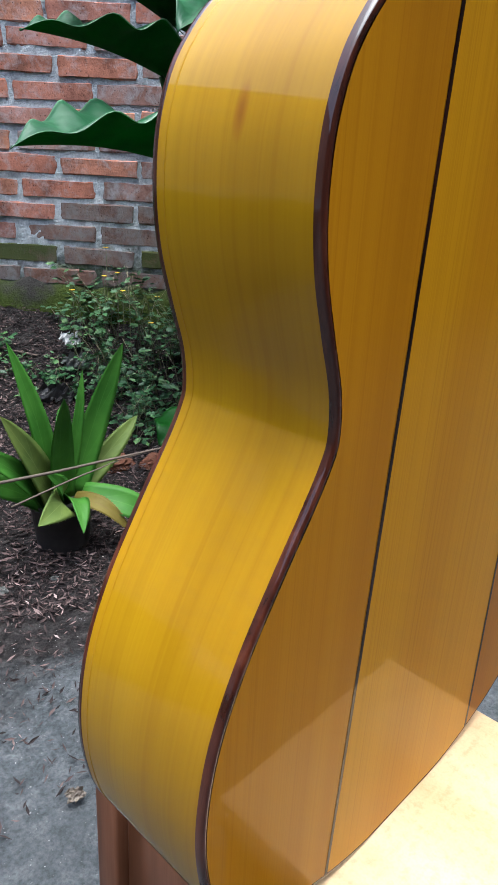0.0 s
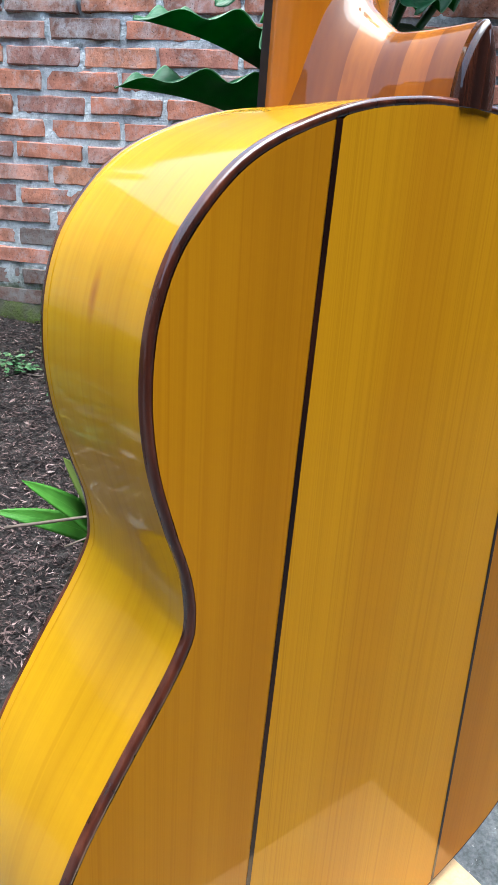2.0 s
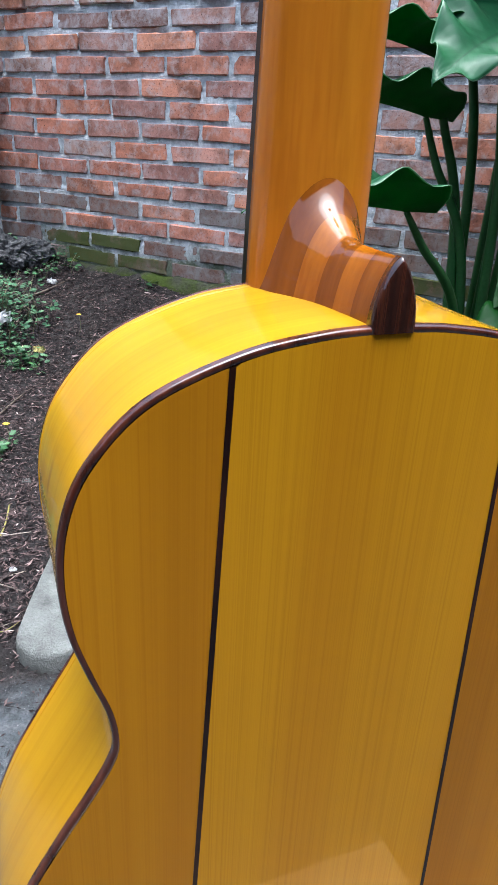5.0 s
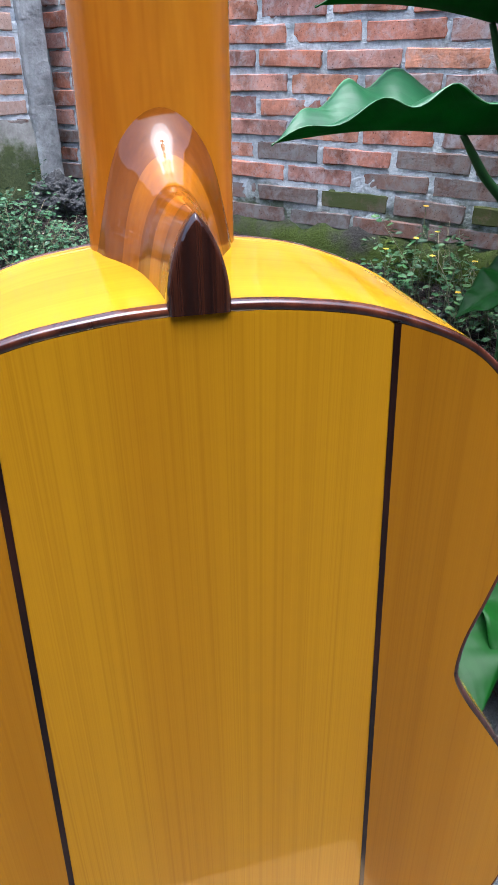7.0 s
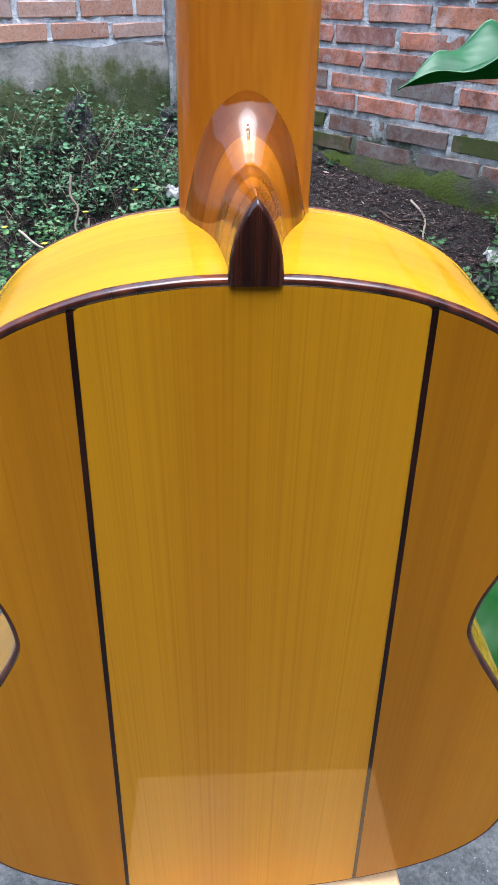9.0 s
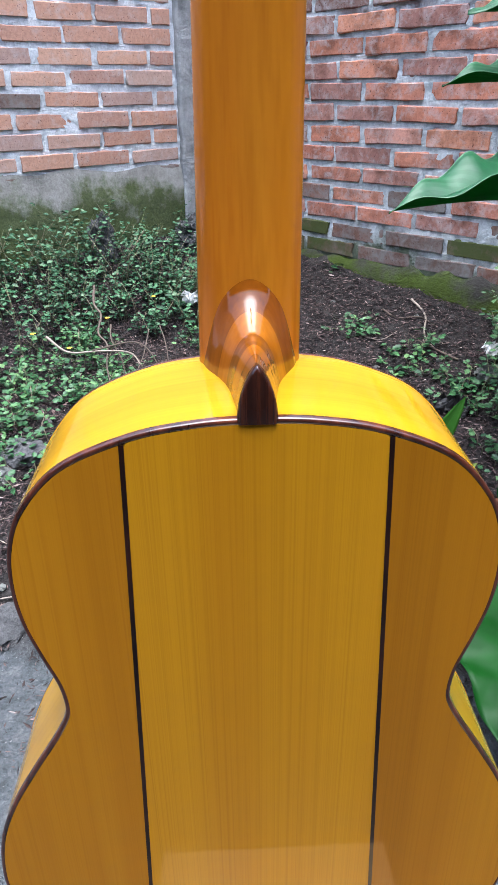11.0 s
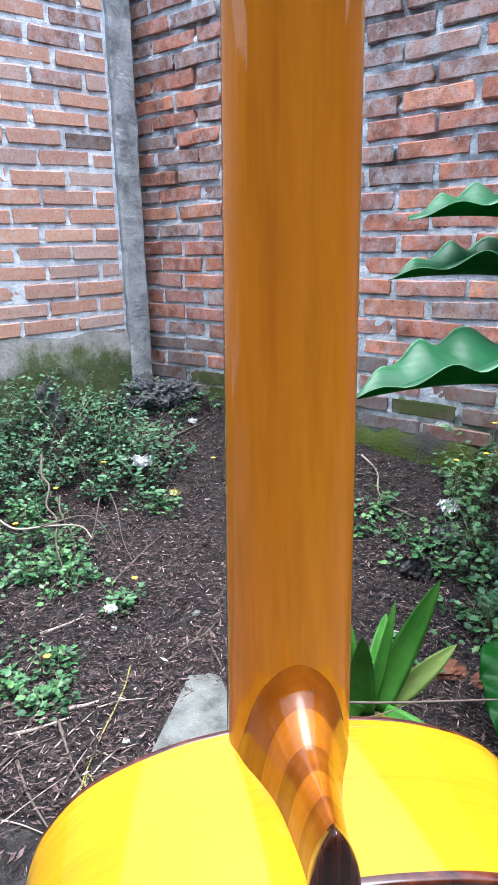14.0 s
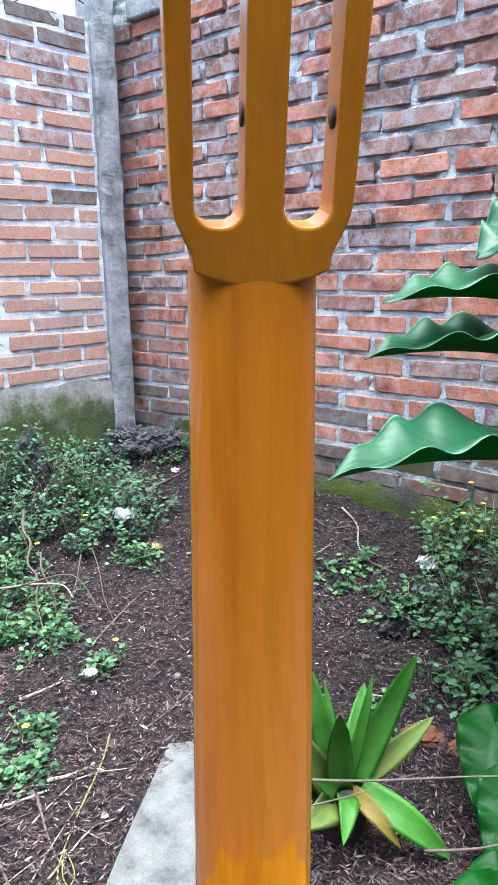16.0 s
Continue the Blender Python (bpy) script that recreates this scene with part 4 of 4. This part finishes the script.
weed_patch("weed_patch", [(1.027, 1.72, 0.22, 0.36, 38), (0.858, 1.45, 0.16, 0.2, 24), (1.294, 1.65, 0.25, 0.4, 50), (0.767, 1.75, 0.14, 0.09, 20), (0.673, 1.95, 0.14, 0.09, 16), (1.089, 1.45, 0.2, 0.3, 38), (0.511, 2.2, 0.12, 0.08, 10), (0.926, 1.05, 0.16, 0.16, 26), (1.054, 1.98, 0.12, 0.28, 20), (0.86, 1.62, 0.1, 0.3, 16), (0.8, 1.3, 0.1, 0.22, 14)], M_WEED, "leafy green weeds at the foot of the brick wall", (0.016, 0.032), 12)
weed_patch("weed_patch", [(0.132, 3.02, 0.14, 0.1, 22), (0.69, 2.5, 0.06, 0.12, 8), (0.477, 2.72, 0.05, 0.08, 7), (1.398, 1.75, 0.1, 0.3, 12), (0.583, 1.25, 0.1, 0.06, 8)], M_WEED, "sparse weeds along the wall foot", (0.018, 0.03), 9)

# small yellow flowers on thin stems
FLOWERS = [(0.998, 1.78, 0.52), (0.947, 1.72, 0.44), (1.07, 1.82, 0.43), (0.975, 1.66, 0.4), (1.146, 1.7, 0.36), (0.91, 1.85, 0.38), (1.264, 1.62, 0.44), (1.043, 1.6, 0.3), (-0.442, 2.18, 0.26), (-0.286, 2.39, 0.28), (-0.695, 2.075, 0.24), (-0.158, 1.634, 0.16), (-0.367, 1.319, 0.13), (-0.548, 1.97, 0.22), (0.144, 2.39, 0.2)]
for x, y, z in FLOWERS:
    g = ground_height(x, y)
    fl = empty("flower", (x, y, g), "tiny yellow flower on a thin green stem", "flower", "yellow weed flowers")
    bm = bmesh.new()
    h = max(z - g, 0.08)
    tube(bm, [(0, 0, -0.01), (0.01, 0.005, h * 0.5), (0.004, 0, h)], 0.0012, 4)
    part("stem", bm, M_STEM, fl)
    bm = bmesh.new()
    for k in range(6):
        a = k * math.pi / 3
        c, s = math.cos(a), math.sin(a)
        bm.faces.new([bm.verts.new((0.004 + c * r - s * w, s * r + c * w, h + zz)) for r, w, zz in ((0.0, 0, 0), (0.006, 0.004, 0.003), (0.011, 0, 0.002), (0.006, -0.004, 0.003))])
    part("petals", bm, M_YELLOW, fl)

# mulch of dry leaves and bark
v, f = [], []
for i in range(165000):
    x, y = rng.uniform(-1.1, 1.3), 0.45 + 2.7 * rng.random() ** 1.3
    if wall_distance(x, y) < 0.04:
        continue
    edge = y + 0.25 * x
    if edge < 0.85 and rng.random() > 0.06 + 0.5 * max(0, edge - 0.6):
        continue
    z = ground_height(x, y)
    ln = rng.uniform(0.007, 0.021) * (1.6 if rng.random() < 0.06 else 1.0)
    wd = ln * rng.uniform(0.14, 0.3)
    d, nr = rnd_dir(0.25), (Vector((0, 0, 1)) + rnd_dir(0.3) * 0.7).normalized()
    s = d.cross(nr).normalized()
    c = Vector((x, y, z + rng.uniform(0.001, 0.016)))
    k = len(v)
    curl = rng.uniform(-0.5, 1.0) * ln
    for a, b_, e in ((-0.5, 0, 0), (-0.1, 0.5, 0.3), (0.5, 0.0, 1), (0.0, -0.5, 0.3), (0, 0, 0)):
        v.append(tuple(c + d * (a * ln) + s * (b_ * wd) + nr * (e * curl * 0.4)))
    f += [(k, k + 4, k + 1), (k + 4, k + 2, k + 1), (k, k + 3, k + 4), (k + 3, k + 2, k + 4)]
scatter_mesh("leaf_litter", v, f, M_LITTER, "dark brown mulch of dry leaves and bark", "leaf litter")


def twig(pts, r, label="dry grey-brown twig lying on the soil", mat=None, name="twig", lift=0.006):
    ctrl = []
    for x, y, *z in pts:
        ctrl.append((x, y, z[0] if z else ground_height(x, y) + lift))
    bm = bmesh.new()
    cp = curve_points(ctrl, 8)
    tube(bm, cp, [r * (1 - 0.6 * i / len(cp)) for i in range(len(cp))], 6)
    return thing(name, bm, mat or M_TWIG, label, name, "twigs on the soil" if name == "twig" else "")


twig([(-0.072, 1.352), (-0.014, 1.403), (0.058, 1.487), (0.091, 1.571)], 0.0035)
twig([(0.063, 1.308), (0.046, 1.403), (0.058, 1.476)], 0.003)
twig([(-0.403, 1.08), (-0.365, 0.99), (-0.299, 0.88)], 0.0045)
twig([(-0.531, 1.151), (-0.45, 1.204), (-0.33, 1.193)], 0.0045)
twig([(-0.474, 1.02), (-0.412, 1.1), (-0.331, 1.151)], 0.003)
twig([(-0.33, 1.193), (-0.274, 1.03), (-0.216, 0.95)], 0.004)
twig([(-0.49, 2.27, 0.36), (-0.485, 2.2, 0.31), (-0.45, 2.12, 0.29), (-0.452, 2.04, 0.25), (-0.41, 1.95, 0.235), (-0.405, 1.87, 0.18), (-0.38, 1.8, 0.12)], 0.0055, "bare crooked branch among the weeds")
twig([(-0.41, 2.07, 0.27), (-0.4, 1.99, 0.24), (-0.36, 1.93, 0.18), (-0.35, 1.88, 0.12)], 0.0035, "bare crooked branch among the weeds")
twig([(-0.62, 1.98, 0.26), (-0.54, 1.93, 0.22), (-0.43, 1.92, 0.225), (-0.33, 1.91, 0.22), (-0.29, 1.87, 0.19)], 0.0045, "pale bare branch lying across the weeds", M_STICK)
twig([(-0.25, 2.2, 0.22), (-0.22, 2.06, 0.2), (-0.2, 1.95, 0.14), (-0.15, 1.8, 0.09)], 0.0025, "thin bare stem among the weeds")
twig([(-0.28, 2.1, 0.24), (-0.3, 1.95, 0.17), (-0.36, 1.78, 0.1)], 0.0025, "thin bare stem among the weeds")
twig([(0.62, 2.3), (0.66, 2.22), (0.74, 2.2), (0.78, 2.12)], 0.004)
twig([(0.5, 2.15), (0.57, 2.1), (0.64, 2.13)], 0.003, "pale bare stick on the soil", M_STICK)
twig([(0.74, 2.33), (0.76, 2.2), (0.73, 2.08), (0.75, 1.98)], 0.005, "pale bare stick on the soil", M_STICK)
twig([(0.5, 1.38), (0.6, 1.35), (0.7, 1.37)], 0.0035, "pale bare stick on the soil", M_STICK)
twig([(-0.45, 1.886, 0.24), (-0.29, 1.886, 0.26), (-0.203, 1.812, 0.16)], 0.003, "bare crooked twig among the weeds")
twig([(-0.235, 1.718), (-0.13, 1.917), (-0.045, 2.075)], 0.004)
twig([(-0.045, 2.757), (0.097, 2.862), (0.179, 2.915)], 0.006)
twig([(0.802, 1.9), (0.716, 2.02), (0.679, 2.12)], 0.004)
twig([(0.08, 0.945, 0.232), (0.254, 0.897, 0.238), (0.348, 0.871, 0.244), (0.468, 0.857, 0.243), (0.589, 0.842, 0.242), (0.76, 0.82, 0.23)], 0.0032, "long bare stick lying across the aloe leaves")
twig([(0.15, 0.84, 0.225), (0.258, 0.832, 0.245), (0.325, 0.84, 0.247), (0.395, 0.873, 0.235), (0.47, 0.9, 0.22)], 0.0018, "thin bare stick lying across the aloe leaves")
twig([(0.46, 0.84, 0.09), (0.55, 0.8, 0.12), (0.66, 0.78, 0.15)], 0.0035, "brown bare stick leaning in the low leaves")
twig([(-0.166, 1.34), (-0.183, 1.256), (-0.232, 1.1), (-0.26, 0.985), (-0.242, 0.94), (-0.226, 0.97), (-0.249, 1.02), (-0.246, 0.96), (-0.197, 0.92), (-0.105, 1)], 0.0022, "yellow-green cord looped on the soil", M_VINE, "cord", 0.01)

# flat split pieces of pale wood
for pts in ([(-0.41, 1.5), (-0.353, 1.534), (-0.3, 1.57)], [(-0.31, 1.225), (-0.253, 1.237), (-0.2, 1.26)], [(-0.44, 1.16), (-0.366, 1.178), (-0.3, 1.2)]):
    twig(pts, 0.0055, "pale split stick lying on the soil", M_STICK)

# fine pale sticks thrown together beside the slab
for i in range(18):
    x, y, a, ln = rng.uniform(-0.62, -0.24), rng.uniform(0.86, 1.3), rng.uniform(-0.9, 1.3), rng.uniform(0.08, 0.2)
    c, s = math.cos(a) * ln, math.sin(a) * ln
    twig([(x, y), (x + 0.5 * c + rng.uniform(-0.012, 0.012), y + 0.5 * s + rng.uniform(-0.012, 0.012)), (x + c, y + s)], rng.uniform(0.0016, 0.003), "thin pale stick lying on the soil", M_STICK)

# grey plank and stones
bm = bmesh.new()
PL = [(-0.02, 1.292), (0.06, 1.265), (0.065, 1.01), (0.03, 0.89), (-0.03, 0.82), (-0.11, 0.79), (-0.17, 0.83), (-0.16, 0.92)]
cen = Vector((-0.04, 1.03))
out = [Vector((p.x, p.y)) for p in curve_points([(x, y, 0) for x, y in PL + PL[:1]], 5)][:-1]
rows = []
for z, k in ((0.0, 1.0), (0.04, 1.0), (0.047, 0.985), (0.05, 0.96), (0.05, 0.5), (0.049, 0.02)):
    rows.append([(cen.x + (p.x - cen.x) * k, cen.y + (p.y - cen.y) * k, z + 0.0 + 0.05 * max(0, p.y - 0.9) * 0.5 + 0.003 * noise.noise((p.x * 30 * k, p.y * 30 * k, z))) for p in out])
vs = grid(bm, rows, True)
bm.faces.new(vs[-1])
thing("stone_slab", bm, M_STONE, "flat pale grey weathered slab lying on the soil", "slab")


def rock(at, size, label, mat, seed, squash=0.6):
    bm = bmesh.new()
    bmesh.ops.create_icosphere(bm, subdivisions=5 if size[2] > 0.05 else 3, radius=1)
    for q in bm.verts:
        k = 1 + 0.35 * noise.noise(q.co * 1.3 + Vector((seed, 0, 0))) + 0.22 * noise.noise(q.co * 4 + Vector((0, seed, 0))) + (0.14 * noise.noise(q.co * 11) + 0.08 * noise.noise(q.co * 25) if size[2] > 0.05 else 0)
        q.co = Vector((q.co.x * size[0] * k, q.co.y * size[1] * k, q.co.z * size[2] * k))
    ob = thing("rock", bm, mat, label, "rock", "rocks by the walls", smooth=False)
    ob.location = (at[0], at[1], ground_height(*at) + size[2] * 0.4)


rock((-0.115, 3.125), (0.12, 0.1, 0.1), "dark rubble lump at the column foot", M_ROCK, 1)
rock((0.036, 3.146), (0.09, 0.08, 0.08), "dark rubble lump at the column foot", M_ROCK, 2)
rock((-0.542, 2.894), (0.06, 0.06, 0.13), "dark rubble lump against the mossy wall", M_ROCK, 3)
rock((-0.593, 1.445), (0.06, 0.07, 0.03), "flat grey stone on the soil", M_ROCK, 4)
rock((-0.666, 1.34), (0.06, 0.09, 0.02), "flat pale stone on the soil", M_STONE, 5)
rock((0.62, 1.21), (0.05, 0.04, 0.022), "broken red brick lump on the soil", M_BRICK_LUMP, 7)
rock((0.7, 1.15), (0.04, 0.03, 0.018), "broken red brick lump on the soil", M_BRICK_LUMP, 8)
rock((-0.5, 0.83), (0.05, 0.07, 0.018), "flat grey stone on the soil", M_ROCK, 6)
for i in range(26):
    x, y = rng.uniform(-0.8, 1.2), rng.uniform(0.9, 2.5)
    s = rng.uniform(0.006, 0.014)
    rock((x, y), (s, s * 0.9, s * 0.6), "small pale pebble on the soil", M_STONE, 10 + i)


def scrap(at, size, seed, label="crumpled white plastic scrap on the soil", mat=None, over=0.012):
    bm = bmesh.new()
    k = 11
    rows = []
    for j in range(k + 1):
        row = []
        for i in range(k + 1):
            a, b_ = i / k - 0.5, j / k - 0.5
            torn = 1 - 0.45 * abs(noise.noise((3 * a + seed, 3 * b_, seed)))
            pull = (1 - 1.1 * (a * b_) ** 2 * 4) * torn
            row.append((a * size * pull + 0.08 * size * noise.noise((5 * a, 5 * b_, seed + 4)), b_ * size * 0.7 * pull, 0.5 * size * abs(noise.noise((i * 0.55, j * 0.55, seed))) + 0.14 * size * noise.noise((i * 1.3, j * 1.3, seed + 9))))
        rows.append(row)
    grid(bm, rows)
    ob = thing("paper_scrap", bm, mat or M_PAPER, label, "scrap", "white scraps on the soil", smooth=False)
    ob.location = (at[0], at[1], ground_height(*at) + over)
    ob.rotation_euler = (0.5, 0.15, (seed * 2.3) % 1.4 - 0.7)


scrap((0.901, 1.861), 0.085, 1, over=0.05)
scrap((0.85, 1.75), 0.1, 2, "crumpled grey translucent plastic wrapper on the soil", M_STONE, 0.03)
scrap((-0.136, 2.431), 0.1, 3, over=0.09)
scrap((0.098, 2.894), 0.05, 4)
scrap((-0.012, 2.3), 0.05, 5, "pale yellow scrap on the soil", M_YELLOW_SCRAP)
scrap((-0.225, 1.565), 0.045, 6, over=0.03)
scrap((-0.216, 1.508), 0.02, 7)
scrap((-0.491, 1.182), 0.05, 8)
scrap((-0.172, 1.1), 0.02, 9)
scrap((0.008, 0.44), 0.03, 10, "curled dry brown leaf on the sand", M_TWIG)
scrap((-0.026, 0.62), 0.03, 11, "pale fallen leaf on the sand", M_STEM)
scrap((-0.08, 0.5), 0.025, 12, "curled dry brown leaf on the sand", M_TWIG)


# loose wires on the wall top by the column
for pts in ([(0.55, -0.05, 2.27), (0.42, -0.03, 2.34), (0.27, -0.02, 2.36), (0.13, -0.04, 2.33)], [(0.2, -0.05, 2.26), (0.19, -0.03, 2.38), (0.22, -0.05, 2.52)]):
    bm = bmesh.new()
    tube(bm, curve_points([W_L @ Vector(p) for p in pts], 8), 0.003, 6)
    thing("wire", bm, M_POT, "thin dark bent wire on top of the brick wall", "wire", "wires on the wall top")

# a dark plastic sheet
scrap((0.70, 1.62), 0.12, 13, "crumpled dark plastic sheet on the soil", M_POT, 0.02)


# ---- bricks ----
def brick_mesh(seed):
    """A worn brick 1 long (to be scaled), with chipped face and soft edges: x along, y out of the wall, z up."""
    r = random.Random(seed)
    L, Hh, D = 0.27, 0.061, 0.05
    xs_, zs_ = [0, 0.014, 0.16, 0.34, 0.52, 0.7, 0.86, 0.986, 1.0], [0, 0.055, 0.35, 0.65, 0.945, 1.0]
    v, f = [], []
    for j, b_ in enumerate(zs_):
        for i, a in enumerate(xs_):
            rim = i in (0, len(xs_) - 1) or j in (0, len(zs_) - 1)
            y = r.uniform(-0.006, -0.0025) if rim else r.uniform(-0.0004, 0.0005)
            corner = i in (0, len(xs_) - 1) and j in (0, len(zs_) - 1)
            L, Hh = (0.262, 0.05) if corner else (0.27, 0.061)
            v.append(((a - 0.5) * L + r.uniform(-0.004, 0.004) * (1 if i in (0, len(xs_) - 1) else 0.6), y, (b_ - 0.5) * Hh + r.uniform(-0.0034, 0.0034) * (1 if j in (0, len(zs_) - 1) else 0.5)))
    nx, nz = len(xs_), len(zs_)
    for j in range(nz - 1):
        for i in range(nx - 1):
            f.append((j * nx + i, j * nx + i + 1, (j + 1) * nx + i + 1, (j + 1) * nx + i))
    ring = [i for i in range(nx)] + [j * nx + nx - 1 for j in range(1, nz)] + [(nz - 1) * nx + i for i in range(nx - 2, -1, -1)] + [j * nx for j in range(nz - 2, 0, -1)]
    k = len(v)
    for q in ring:
        v.append((v[q][0], -D, v[q][2]))
    for a in range(len(ring)):
        b_ = (a + 1) % len(ring)
        f.append((ring[b_], ring[a], k + a, k + b_))
    return v, f


POOL = [brick_mesh(40 + s) for s in range(10)]
MESHES = {}


def brick_data(i, mat):
    key = (i, mat.name)
    if key not in MESHES:
        me = bpy.data.meshes.new("brick")
        me.from_pydata(POOL[i][0], [], POOL[i][1])
        me.materials.append(mat)
        MESHES[key] = me
    return MESHES[key]


def lay(wall, z_first, pitch_z, courses, s_first, s_part, s_end, phase, mats, pitch=0.288, half0=0, skip=None):
    far_v, far_f = [], []
    r = random.Random(len(wall.name))
    for c in range(courses):
        z = z_first + c * pitch_z if not callable(pitch_z) else pitch_z(c)
        shift = phase + (0.5 * pitch if (c + half0) % 2 else 0) + r.uniform(-0.012, 0.012)
        k0 = math.floor((s_first - shift) / pitch)
        for k in range(k0, math.ceil((s_end - shift) / pitch)):
            a, b_ = shift + k * pitch, shift + (k + 1) * pitch
            a, b_ = max(a, s_first) + 0.011 + r.uniform(-0.006, 0.006), min(b_, s_end) - 0.011 + r.uniform(-0.006, 0.006)
            if b_ - a < 0.035 or (skip and skip((a + b_) / 2, z)):
                continue
            i = r.randrange(len(POOL))
            m = Matrix.Translation(((a + b_) / 2, r.uniform(-0.003, 0.004), z + r.uniform(-0.004, 0.004))) @ Matrix.Rotation(r.gauss(0, 0.013), 4, "Y") @ Matrix.Rotation(r.gauss(0, 0.016), 4, "Z") @ Matrix.Diagonal(((b_ - a) / 0.27, 1, r.uniform(0.86, 1.06), 1))
            if b_ < s_part:
                ob = new("brick", brick_data(i, mats(z, r)))
                ob.parent = wall
                ob.matrix_basis = m
            else:
                n0 = len(far_v)
                far_v += [tuple(m @ Vector(p)) for p in POOL[i][0]]
                far_f += [tuple(q + n0 for q in face) for face in POOL[i][1]]
    me = bpy.data.meshes.new("far_bricks")
    me.from_pydata(far_v, [], far_f)
    me.materials.append(mats(1.2, r))
    ob = new("far_bricks", me)
    ob.parent = wall
    tagged(ob, kind="stuff")


def right_course(c):
    k = c - 9
    return 1.069 + k * (0.0797 if k > 0 else 0.0765)


def right_mats(z, r):
    if z < 0.46:
        return M_BRICK_MOSS if r.random() < 0.6 else M_BRICK_GREY
    if z < 0.66:
        return M_BRICK_GREY if r.random() < 0.6 else M_BRICK
    if z > 1.34:
        return M_BRICK_DULL if r.random() < 0.5 else M_BRICK
    return M_BRICK_DULL if r.random() < 0.16 else M_BRICK


lay(wall_right, 0, right_course, 27, -0.1, 2.7, 6.1, 1.331, right_mats, half0=1, skip=lambda s, z: s < 0.3 and z > 2.29)
lay(wall_left, 0.662, 0.0793, 21, 0.205, 1.9, 5.5, 0.464, lambda z, r: M_BRICK_GREY if z < 0.7 or z > 2.1 or r.random() < 0.06 else M_BRICK_DULL if z > 1.72 and r.random() < 0.6 else M_BRICK_L, pitch=0.262, half0=1, skip=lambda s, z: z < 0.7 and math.sin(s * 9) < 0.4)
